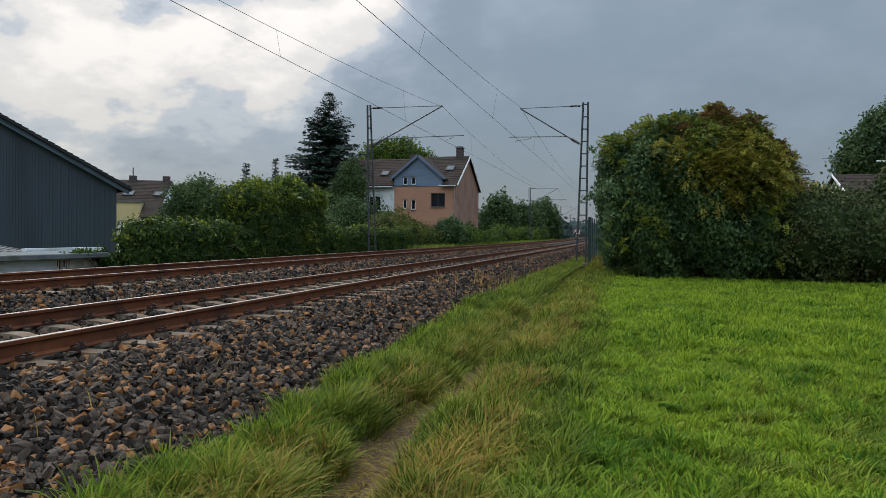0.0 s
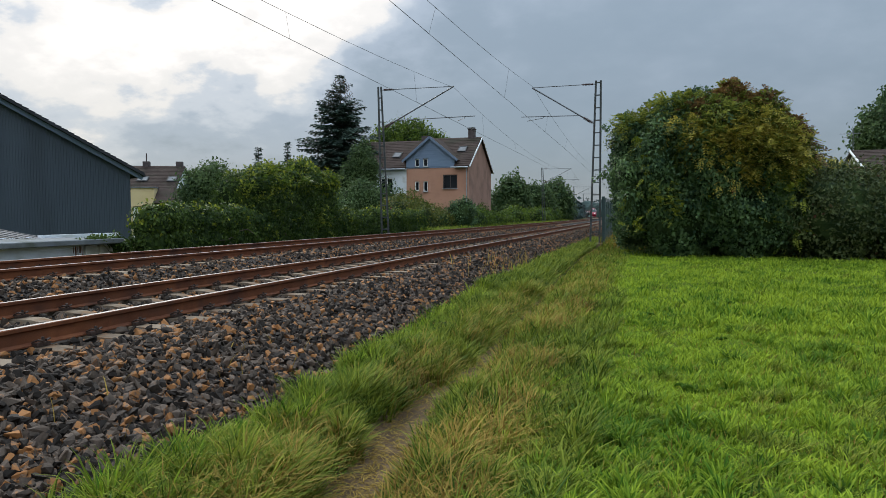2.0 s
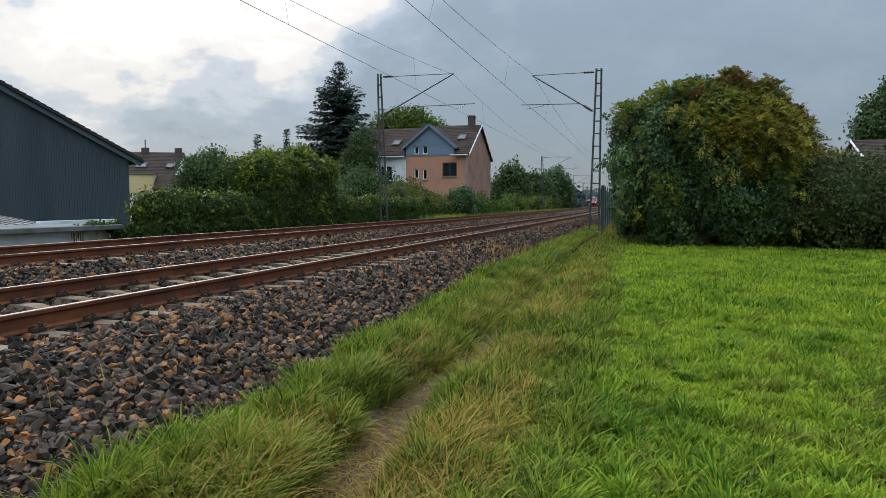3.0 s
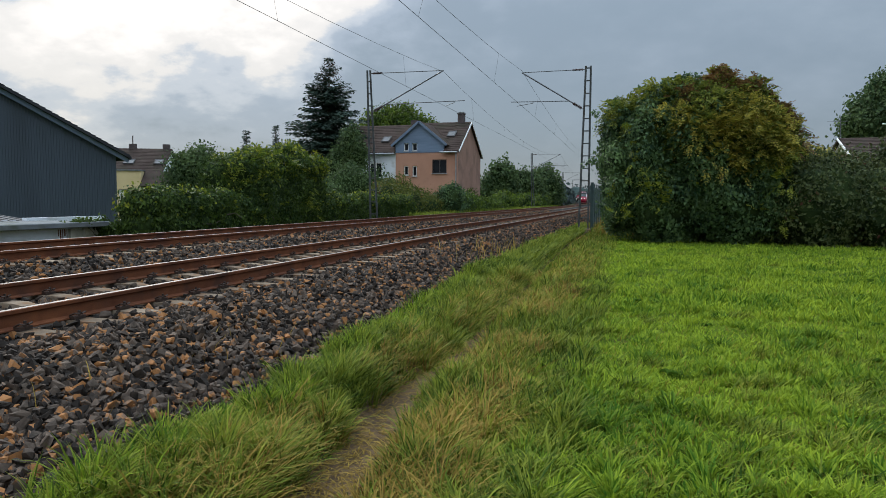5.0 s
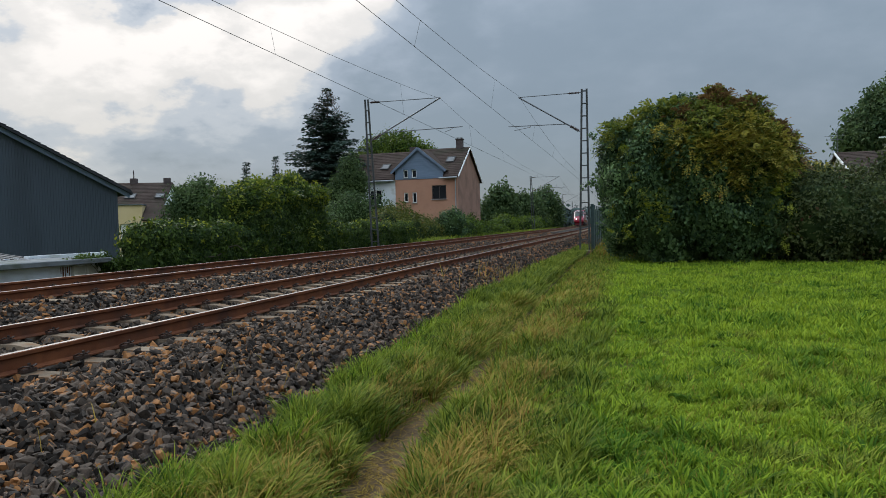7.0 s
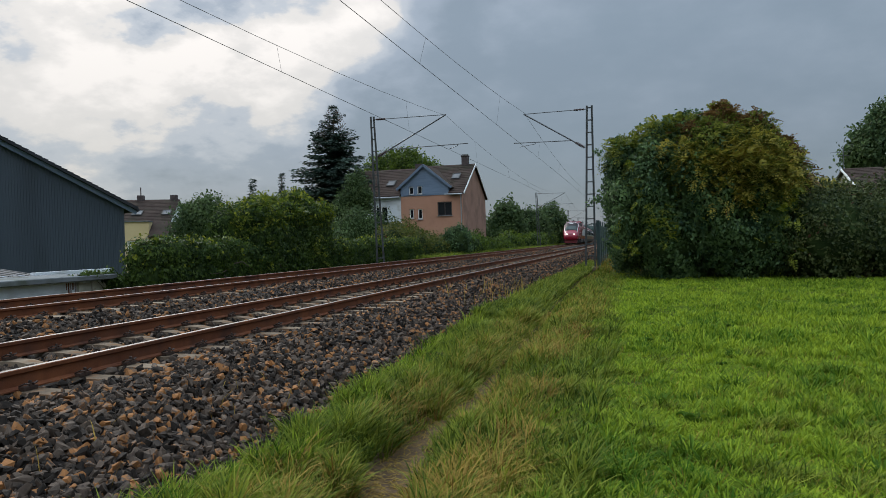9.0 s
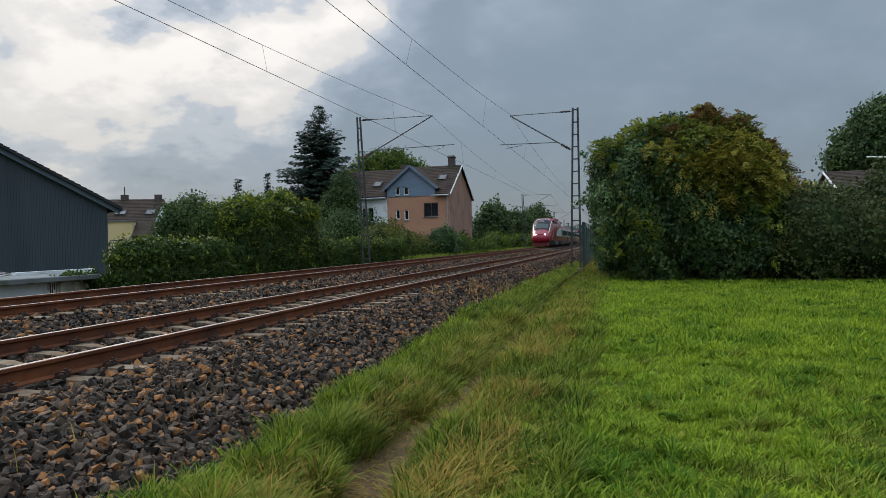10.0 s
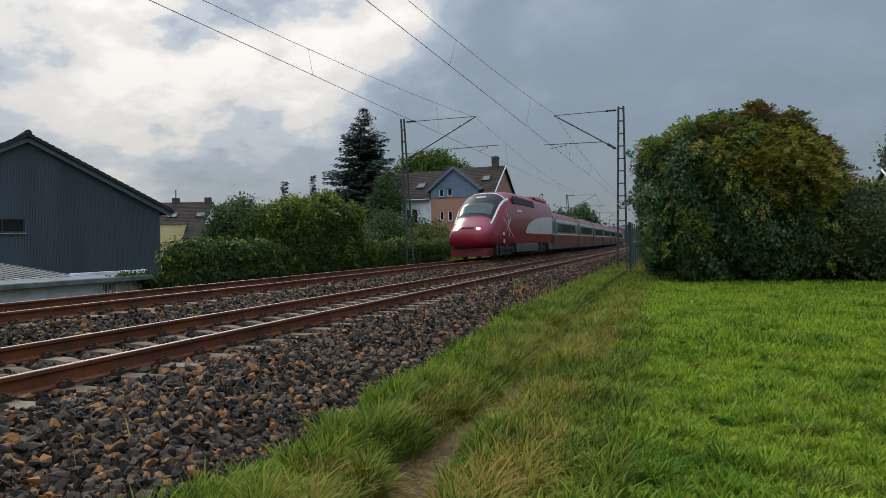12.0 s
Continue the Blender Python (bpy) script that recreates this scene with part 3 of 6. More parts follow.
    part("downpipe", bm, M["zinc"], h)
    # the neighbour to the left
    g = thing("house", "white rendered house with a brown tiled roof", "house")
    part("wall", wall_panel(B(), -27.5, x0 - 0.02, zb, 5.45, y0 + 0.05, 0.35, [(-23.9, -22.7, 3.1, 4.5)]), M["white"], g)
    for a_ in (-23.9,):
        window_in(g, a_, a_ + 1.2, 3.1, 4.5, y0 + 0.05, M["frame"], 1)
    part("wall", wall_panel(B(), -27.5, x0 - 0.02, zb, 5.4, 71.6, 0.35), M["white"], g)
    for xx in (-27.5, x0 - 0.38):
        bm = B()
        vv = [[bm.verts.new((x, y, z)) for y, z in ((y0 + 0.41, zb), (71.59, zb), (71.59, 5.4), (67.0, 8.2), (y0 + 0.41, 5.5))] for x in (xx, xx + 0.34)]
        bm.faces.new(vv[0]), bm.faces.new(vv[1][::-1])
        for i in range(5):
            bm.faces.new((vv[0][i], vv[0][(i + 1) % 5], vv[1][(i + 1) % 5], vv[1][i]))
        part("gable_wall", bm, M["white"], g)
    pitched_roof(g, -27.7, x0 - 0.02, y0, 72.0, 5.45, 8.3, M["tiles"])
    roof_window(g, -22.9, 63.9, 6.82, k * 0.95)
    bm = B()
    rod(bm, (-27.6, 61.68, 5.3), (x0 - 0.05, 61.68, 5.3), 0.075)
    part("gutter", bm, M["zinc"], g)
    bm = B()
    box(bm, -21.0, 67.0, 8.6, 0.7, 0.5, 0.6)
    part("chimney", bm, M["brick"], g)


make_house()


def small_house(x0, x1, y0, depth, zb, ze, zr, wall, label, splits=()):
    h = thing("house", label, "house")
    n = [(x0 + (x1 - x0) * a, x0 + (x1 - x0) * b, ze - 1.9, ze - 0.5) for a, b in splits]
    part("wall", wall_panel(B(), x0, x1, zb, ze, y0, 0.3, n), wall, h)
    for a, b, c, d in n:
        window_in(h, a, b, c, d, y0, M["frame"], 1)
    part("wall", wall_panel(B(), x0, x1, zb, ze, y0 + depth - 0.3, 0.3), wall, h)
    for xx in (x0, x1 - 0.3):
        bm = B()
        o = [(y0 + 0.301, zb), (y0 + depth - 0.301, zb), (y0 + depth - 0.301, ze), (y0 + depth / 2, zr - 0.1), (y0 + 0.301, ze)]
        vv = [[bm.verts.new((x, y, z)) for y, z in o] for x in (xx, xx + 0.3)]
        bm.faces.new(vv[0]), bm.faces.new(vv[1][::-1])
        for i in range(5):
            bm.faces.new((vv[0][i], vv[0][(i + 1) % 5], vv[1][(i + 1) % 5], vv[1][i]))
        part("gable_wall", bm, wall, h)
    pitched_roof(h, x0 - 0.2, x1 + 0.2, y0, y0 + depth, ze, zr, M["tiles"])
    return h


hh = small_house(-60.0, -47.2, 62.0, 10.0, -2.0, 3.85, 6.45, M["white"], "house with a long brown tiled roof and roof windows")
roof_window(hh, -50.7, 63.7, 5.02, 0.52, 0.95, 1.0)
roof_window(hh, -47.75, 63.7, 5.02, 0.52, 0.8, 1.0)
wing = thing("house_wing", "flat yellow rendered wing with a white door", "house")
part("wall", wall_panel(B(), -56.0, -48.75, -2.0, 3.9, 60.2, 1.7, [(-50.9, -49.9, -2.0, 2.05)]), M["yellow"], wing)
bm = B()
box(bm, -50.4, 60.4, 0.0, 0.98, 0.08, 4.0)
part("door", bm, M["frame"], wing)
bm = B()
box(bm, -52.4, 60.95, 3.97, 7.4, 1.8, 0.12)
part("roof", bm, M["felt"], wing)
leanto = thing("leanto_roof", "brown tiled lean-to roof between the houses", "roof")
bm = B()
box(bm, -46.9, 60.6, 3.1, 3.6, 2.9, 0.14, rot=Matrix.Rotation(radians(32), 4, "X"))
part("roof", bm, M["tiles"], leanto)
bm = B()
wall_panel(bm, -48.6, -45.2, -2.0, 3.5, 61.6, 0.3)
part("wall", bm, M["white"], leanto)
for xx in (-51.1, -47.6):
    bm = B()
    box(bm, xx, 67.0, 6.75, 0.7, 0.6, 0.7)
    if xx < -50:
        rod(bm, (xx, 67, 7.0), (xx, 67, 8.0), 0.06)
    part("chimney", bm, M["brick"], hh)
annex = thing("annex", "white flat-roofed annex beside the yellow house", "annex")
part("wall", wall_panel(B(), -46.9, -43.2, -2.0, 2.0, 58.0, 1.2), M["white"], annex)
bm = B()
box(bm, -45.05, 58.6, 2.06, 4.0, 1.5, 0.12)
part("roof", bm, M["tiles"], annex)
# the group stands at an angle to the line
for ob_ in (hh, wing, leanto, annex):
    ob_.matrix_basis = Matrix.Translation((-49.3, 62, 0)) @ Matrix.Rotation(radians(25), 4, "Z") @ Matrix.Translation((49.3, -62, 0))
small_house(-40.5, -31.5, 82.0, 9.0, -2.0, 4.6, 8.9, M["white"], "pale house behind trees with a brown roof")
gh = small_house(14.9, 22.0, 54.0, 9.0, -0.7, 3.6, 5.5, M["cream"], "pale house with a grey roof and white verge board", ((0.3, 0.5),))
bm = B()
box(bm, 14.66, 56.15, 4.62, 0.06, 5.1, 0.15, rot=Matrix.Rotation(math.atan2(1.9, 4.5), 4, "X"))
part("verge_board", bm, M["frame"], gh, "white painted verge board")
small_house(-27.5, -23.0, 128.0, 8.0, -1.5, 2.2, 4.4, M["white"], "small white house far off among trees", ((0.2, 0.4), (0.6, 0.8)))


def make_barn():
    c, a = Vector((-26.43, 31.48, 0)), radians(-30)
    m = Matrix.Translation(c) @ Matrix.Rotation(a, 4, "Z") @ Matrix.Rotation(radians(90), 4, "Z")
    # its own space: x runs along the gable wall towards its right corner at 0, y goes into the building
    h = thing("barn", "dark grey metal-clad hall with a pitched tiled roof", "barn", m=m)
    W, R, ze, zr, zb, D = 12.5, -6.24, 3.38, 6.66, -2.0, 22.0
    win = (-9.2, -6.42, 2.1, 2.76)
    bm = B()
    wall_panel(bm, -W, 0, zb, ze, 0, 0.3, [win])
    prism(bm, [(-W, ze), (0, ze), (R, zr)], 0.0, 0.3)
    part("gable_wall", bm, M["grey"], h)
    # standing ribs of the siding
    n = 100
    for i in range(n):
        x = -W + 0.1 + i * (W - 0.2) / (n - 1)
        top = zr - abs(x - R) * (zr - ze) / 6.24 - 0.05
        bm = B()
        if win[0] - 0.05 < x < win[1] + 0.05:
            box(bm, x, -0.017, (zb + win[2] - 0.1) / 2, 0.045, 0.03, win[2] - 0.1 - zb)
            box(bm, x, -0.017, (top + win[3] + 0.08) / 2, 0.045, 0.03, top - win[3] - 0.08)
        else:
            box(bm, x, -0.017, (zb + top) / 2, 0.035, 0.03, top - zb)
        part("siding_rib", bm, M["grey"], h)
    for x in (-W, -0.3):
        bm = B()
        box(bm, x + 0.15, 0.302 + (D - 0.3) / 2, (zb + ze) / 2, 0.3, D - 0.3, ze - zb)
        part("wall", bm, M["grey"], h)
    bm = B()
    wall_panel(bm, -W + 0.301, -0.301, zb, ze, D - 0.3, 0.29)
    part("wall", bm, M["grey"], h)
    sl = math.atan2(zr - ze, 6.24)
    for s in (-1, 1):
        ln = math.hypot(6.24, zr - ze) + 0.65
        rot = Matrix.Rotation(s * sl, 4, "Y")
        mid = Vector((R + s * (ln / 2) * math.cos(sl), 0, zr + 0.1 - (ln / 2) * math.sin(sl)))
        bm = B()
        box(bm, mid.x, D / 2 - 0.2, mid.z + 0.03, ln, D + 0.5, 0.12, rot=rot)
        roof = part("roof", bm, M["slate"], h)
        # tiles along the verge
        for i in range(24):
            k = (i + 0.5) / 24 * ln
            p = Vector((R + s * k * math.cos(sl), -0.35, zr + 0.2 - k * math.sin(sl)))
            bm = B()
            box(bm, p.x, 0.1, p.z + 0.01, 0.3, 1.1, 0.05, rot=Matrix.Rotation(s * (sl - 0.12), 4, "Y"))
            part("verge_tile", bm, M["slate"], roof)
        bm = B()
        box(bm, mid.x, -0.22, mid.z - 0.15, ln, 0.06, 0.24, rot=rot)
        part("verge_board", bm, M["bluegrey"], h, "bluish metal verge board")
    bm = B()
    rod(bm, (R, -0.45, zr + 0.22), (R, D, zr + 0.22), 0.16)
    part("ridge_cap", bm, M["slate"], h)
    bm = B()
    rod(bm, (0.62, -0.3, ze - 0.22), (0.62, D, ze - 0.22), 0.09)
    part("gutter", bm, M["slate"], h)
    window_in(h, *win, 0.0, M["darkframe"], 2)


make_barn()


def make_garages():
    h = thing("garage_row", "low white flat-roofed garage with a stained wall", "garage")
    bm = B()
    wall_panel(bm, 4.0, 18.3, -1.9, 0.10, 0.0, 0.25)
    part("wall", bm, M["white"], h)
    bm = B()
    box(bm, 11.15, 2.0, 0.19, 14.7, 4.6, 0.16, 0.02)
    part("roof", bm, M["felt"], h, "grey flat roof with a metal edge")
    bm = B()
    wall_panel(bm, 4.0, 18.3, -1.9, 0.10, 4.0, 0.25)
    part("wall", bm, M["white"], h)
    for i in range(3):
        bm = B()
        box(bm, 13.2, -0.012, 0.02 - 0.05 * i, 0.14, 0.02, 0.03)
        part("vent_slat", bm, M["zinc"], h)
    bm = B()
    box(bm, 12.0, -0.01, -0.28, 1.5, 0.03, 0.34)
    part("dark_opening", bm, M["under_dark"], h)
    for i in range(6):
        bm = B()
        box(bm, 16.75 + 0.08 * i, -0.006, -0.03 - 0.05 * (i % 3), 0.025 + 0.02 * (i % 2), 0.008, 0.2 + 0.1 * (i % 3))
        part("rust_streak", bm, M["rust"], h)
    for x in (17.2, 17.75, 18.25):
        bm = B()
        box(bm, x, -0.05, -0.9, 0.16, 0.1, 1.95)
        part("pilaster", bm, M["cream"], h, "cream painted pilaster")
    bm = B()
    box(bm, 17.72, -0.012, -0.92, 1.12, 0.02, 1.9)
    part("wall_panel", bm, M["cream"], h, "weathered cream wall panel")
    bm = B()
    box(bm, 19.6, 2.4, 0.28, 3.4, 0.2, 0.16)
    part("parapet", bm, M["white"], h, "white parapet behind the flat roof")
    h.matrix_basis = Matrix.Translation((-16.1, 0, 0)) @ Matrix.Rotation(radians(90), 4, "Z")
    s = thing("shed", "shed with a grey ribbed sheet roof", "shed")
    bm = B()
    wall_panel(bm, -24.0, -18.6, -1.9, 0.3, 15.6, 2.2)
    part("wall", bm, M["white"], s)
    bm = B()
    rot = Matrix.Rotation(radians(8), 4, "Y")
    box(bm, -21.2, 16.0, 0.62, 6.4, 4.4, 0.06, rot=rot)
    roof = part("roof", bm, M["tin"], s)
    for i in range(14):
        bm = B()
        box(bm, -21.2, 14.0 + i * 0.31, 0.655, 6.4, 0.05, 0.03, rot=rot)
        part("rib", bm, M["tin"], roof)


make_garages()


def make_antenna():
    t = thing("roof_antenna", "thin metal roof antenna on a pole", "antenna")
    bm = B()
    rod(bm, (14.85, 58.5, 5.3), (14.85, 58.5, 7.3), 0.03, seg=6)
    part("pole", bm, M["tube"], t)
    for z, w in ((6.9, 0.9), (6.65, 0.6)):
        bm = B()
        rod(bm, (14.85 - w, 58.5, z), (14.85 + w * 0.6, 58.5, z), 0.018, seg=5)
        part("cross_bar", bm, M["tube"], t)
    s = thing("street_lamp", "grey street lamp with a long flat head", "street lamp")
    bm = B()
    rod(bm, (15.0, 45.0, -0.7), (15.0, 45.0, 5.2), 0.06, 0.04)
    part("pole", bm, M["zinc"], s)
    bm = B()
    box(bm, 14.3, 45.0, 5.28, 1.5, 0.16, 0.07, 0.02, rot=Matrix.Rotation(radians(4), 4, "Y"))
    part("lamp_head", bm, M["frame"], s)


make_antenna()


def make_fence():
    f = thing("fence", "tall dark green metal fence beside the track", "fence")
    ys = [36.2 + 2.4 * i for i in range(11)]
    for i, y in enumerate(ys):
        bm = B()
        x = -1.97 - curve(y)
        box(bm, x, y, 0.6, 0.16 if i == 0 else 0.07, 0.1, 2.55)
        part("post", bm, M["fence"], f)
        if i < len(ys) - 1:
            y2 = ys[i + 1]
            for z in (0.0, 0.8, 1.6):
                bm = B()
                rod(bm, (x, y, z), (-1.97 - curve(y2), y2, z), 0.02, seg=5)
                part("rail", bm, M["fence"], f)
            for k in range(20):
                yy = y + (y2 - y) * (k + 0.5) / 20
                bm = B()
                box(bm, -1.97 - curve(yy), yy, 0.55, 0.012, 0.10, 2.2)
                part("slat", bm, M["fence"], f)


make_fence()


# ---- train ----
M.update(
    red=mat("train_red", (0.185, 0.006, 0.018), (0.23, 0.010, 0.025), 0.5, 0.26, bump=0.0, spec=0.32, stain=((0.20, 0.015, 0.03), 0.6)),
    darkred=mat("train_dark_red", (0.14, 0.018, 0.024), (0.18, 0.024, 0.032), 0.5, 0.35, bump=0.0),
    silver=mat("train_silver", (0.40, 0.41, 0.40), (0.50, 0.51, 0.50), 0.5, 0.4, metal=0.2, bump=0.0),
    band=mat("train_grey_band", (0.085, 0.098, 0.105), (0.125, 0.14, 0.148), 0.5, 0.3, metal=0.2, bump=0.0),
    pale=mat("train_pale_stripe", (0.55, 0.53, 0.52), (0.65, 0.63, 0.62), 0.5, 0.35, bump=0.0),
    skirt=mat("train_grey_skirt", (0.04, 0.037, 0.035), (0.085, 0.078, 0.07), 1.2, 0.7, bump=0.05, stain=((0.06, 0.045, 0.035), 1.5)),
    under=mat("train_underframe", (0.012, 0.011, 0.010), (0.03, 0.027, 0.024), 3.0, 0.8, bump=0.1),
    mask=mat("windscreen_surround", (0.022, 0.018, 0.018), (0.034, 0.03, 0.03), 1.0, 0.5, bump=0.0, spec=0.08),
    screen=mat("windscreen_glass", (0.03, 0.04, 0.037), (0.05, 0.065, 0.06), 1.0, 0.15, bump=0.0, spec=0.25),
    lamp=glow("headlamp_glass", (1.0, 0.96, 0.88), 3.2),
    steel=mat("wheel_steel", (0.10, 0.09, 0.08), (0.2, 0.18, 0.165), 4.0, 0.45, metal=0.7, bump=0.0),
)
CAR = 18.4      # length of the power car
NOSE = np.array([
    # y, half width, bottom, top, squareness
    (0.00, 0.30, 0.98, 1.24, 2.0), (0.05, 0.66, 0.80, 1.42, 2.3), (0.18, 0.93, 0.66, 1.60, 2.5), (0.45, 1.08, 0.60, 1.78, 2.7), (0.9, 1.18, 0.56, 1.96, 2.9),
    (1.4, 1.25, 0.52, 2.20, 3.0), (1.9, 1.30, 0.50, 2.58, 3.0), (2.4, 1.34, 0.48, 2.98, 3.0), (3.0, 1.37, 0.46, 3.34, 3.0), (3.6, 1.39, 0.45, 3.58, 3.1),
    (4.4, 1.41, 0.45, 3.74, 3.3), (5.6, 1.42, 0.45, 3.85, 3.6), (7.5, 1.42, 0.45, 3.9, 4.0), (CAR, 1.42, 0.45, 3.9, 4.0)])


def shell(y, th, out=0.0):
    """A point of the power car's skin: th runs from 0 (right side) over the roof (90) to 180."""
    w, zb, zt, e = (np.interp(y, NOSE[:, 0], NOSE[:, i]) for i in (1, 2, 3, 4))
    c, s = math.cos(radians(th)), math.sin(radians(th))
    zm = zb + (zt - zb) * 0.36
    h = (zt - zm) if s >= 0 else (zm - zb)
    return (math.copysign(abs(c) ** (2 / e), c) * (w + out), y - out * (1.0 if y < 3 else 0.3), zm + math.copysign(abs(s) ** (2 / e), s) * (h + out))


def skin_patch(ys, ths, out):
    bm = B()
    g = [[bm.verts.new(shell(y, th, out)) for th in ths] for y in ys]
    for a, b in zip(g, g[1:]):
        for i in range(len(ths) - 1):
            bm.faces.new((a[i], a[i + 1], b[i + 1], b[i]))
    return bm


def level_strip(z, h):
    """A narrow dark joint round the nose at one height."""
    bm = B()
    rows = []
    for th in np.linspace(-60, 60, 41):
        # the front outline at this height, as seen from above
        y = 0.10 + 1.7 * (abs(th) / 60) ** 3
        w = float(np.interp(y, NOSE[:, 0], NOSE[:, 1])) + 0.006
        x = math.sin(radians(th)) / math.sin(radians(60)) * w
        rows.append((bm.verts.new((x, y - 0.03, z)), bm.verts.new((x, y - 0.03, z + h))))
    for a, b in zip(rows, rows[1:]):
        bm.faces.new((a[0], b[0], b[1], a[1]))
    return bm


def side_x(z):
    """Where the straight body's side lies at a height."""
    zm = 0.45 + 3.45 * 0.36
    k = (z - zm) / (3.9 - zm) if z > zm else (zm - z) / (zm - 0.45)
    return 1.42 * max(0.0, 1 - abs(k) ** 4.0) ** 0.25


def bogie(parent, y):
    bm = B()
    for s in (-1, 1):
        box(bm, s * 1.12, y, 0.55, 0.16, 3.6, 0.22, 0.04)
        box(bm, s * 1.15, y, 0.62, 0.22, 0.7, 0.42, 0.04)
        for d in (-1.5, 1.5):
            box(bm, s * 1.18, y + d, 0.48, 0.2, 0.42, 0.42, 0.05)
    box(bm, 0, y, 0.5, 2.2, 0.6, 0.3)
    b = part("bogie", bm, M["under"], parent)
    for d in (-1.5, 1.5):
        for s in (-1, 1):
            bm = B()
            rod(bm, (s * 0.70, y + d, 0.46), (s * 0.83, y + d, 0.46), 0.46, seg=20)
            rod(bm, (s * 0.82, y + d, 0.46), (s * 0.90, y + d, 0.46), 0.15, seg=12)
            part("wheel", bm, M["steel"], b)


def power_car(label):
    t = thing("power_car", label, "train car", "cars of the train")
    ys = list(np.linspace(0, 0.2, 5)) + list(np.linspace(0.3, 8, 40)) + list(np.linspace(8.5, CAR, 12))
    ths = list(np.linspace(-90, 270, 73))[:-1]
    bm = B()
    g = [[bm.verts.new(shell(y, th)) for th in ths] for y in ys]
    n = len(ths)
    for a, b in zip(g, g[1:]):
        for i in range(n):
            f = bm.faces.new((a[i], a[(i + 1) % n], b[(i + 1) % n], b[i]))
            f.smooth = True
    bm.faces.new(g[0][::-1]), bm.faces.new(g[-1])
    body = part("body", bm, M["red"], t, smooth=True)
    part("windscreen_mask", skin_patch(np.linspace(1.55, 3.9, 16), np.linspace(48, 132, 22), 0.006), M["mask"], body, smooth=True)
    part("windscreen", skin_patch(np.linspace(1.75, 2.5, 10), np.linspace(58, 122, 18), 0.014), M["screen"], body, "greenish windscreen with rounded corners", smooth=True)
    for a, b in ((41, 47), (133, 139)):
        part("pillar_stripe", skin_patch(np.linspace(1.2, 4.6, 24), np.linspace(a, b, 4), 0.008), M["pale"], body, smooth=True)
    part("roof_edge_stripe", skin_patch(np.linspace(3.92, 4.1, 4), np.linspace(47, 133, 20), 0.008), M["pale"], body, smooth=True)
    part("top_lamp", skin_patch(np.linspace(3.05, 3.2, 3), np.linspace(85, 95, 4), 0.02), M["pale"], body)
    for s in (-1, 1):
        bm = B()
        bmesh.ops.create_uvsphere(bm, u_segments=16, v_segments=10, radius=1.0)
        bmesh.ops.transform(bm, matrix=Matrix.Translation((s * 0.58, 0.25, 1.62)) @ Matrix.Rotation(s * radians(18), 4, "Z") @ Matrix.Diagonal((0.115, 0.12, 0.06, 1)), verts=bm.verts[:])
        part("headlamp", bm, M["lamp"], body, smooth=True)
    bm = B()
    box(bm, 0, 0.33, 1.66, 0.66, 0.24, 0.13, 0.03)
    part("lamp_panel", bm, M["darkred"], body)
    part("bumper_seam", level_strip(1.44, 0.022), M["under"], body)
    bm = B()
    prism(bm, [(-0.95, 0.2), (0.95, 0.2), (1.02, 0.62), (-1.02, 0.62)], 0.42, 1.6)
    part("obstacle_deflector", bm, M["darkred"], t)
    for s in (-1, 1):
        # silver field that swells towards the rear
        bm = B()
        cols = []
        for i in range(33):
            u = i / 32
            y, hgt = 8.2 + (CAR - 8.3) * u, 1.25 * math.sqrt(max(0.0, 1 - (1 - u) ** 2.2))
            cols.append([bm.verts.new((s * (side_x(1.42 + hgt * j / 8) + 0.006), y, 1.42 + hgt * j / 8)) for j in range(9)])
        for a, b in zip(cols, cols[1:]):
            for j in range(8):
                bm.faces.new((a[j], a[j + 1], b[j + 1], b[j]))
        bmesh.ops.remove_doubles(bm, verts=bm.verts[:], dist=0.0005)
        part("silver_panel", bm, M["silver"], body, "silver field with a curved edge", smooth=True)
        # grilles high on the side
        for i in range(9):
            bm = B()
            y = 5.5 + i * 0.72
            zc = 3.33
            rot = Matrix.Rotation(s * radians(-14), 4, "Y")
            box(bm, s * (side_x(zc) + 0.01), y, zc, 0.06, 0.62, 0.46, 0.02, rot=rot)
            part("vent_grille", bm, M["under"], body)
        for y0, y1 in ((5.6, 12.2), (16.6, 18.2)):
            bm = B()
            box(bm, s * 1.36, (y0 + y1) / 2, 0.55, 0.1, y1 - y0, 0.5, 0.03)
            part("skirt", bm, M["skirt"], t)
        # crossing light strokes behind the cab, and small plates as plain bars
        for ya, za, yb, zb_ in ((2.5, 2.25, 5.0, 1.05), (2.8, 1.25, 4.9, 2.75), (3.5, 2.75, 3.8, 1.0)):
            bm = B()
            ra, rb = [], []
            for k in range(9):
                q = k / 8
                y, z = ya + (yb - ya) * q, za + (zb_ - za) * q
                wd = 0.055 * (1 - abs(2 * q - 1)) + 0.012
                sx = s * (float(np.interp(y, NOSE[:, 0], NOSE[:, 1])) * (1.0 if z < 2.1 else 1 - 0.10 * (z - 2.1)) + 0.012)
                ra.append(bm.verts.new((sx, y - wd, z))), rb.append(bm.verts.new((sx, y + wd, z)))
            for k in range(8):
                bm.faces.new((ra[k], ra[k + 1], rb[k + 1], rb[k]))
            part("light_stroke", bm, M["pale"], body)
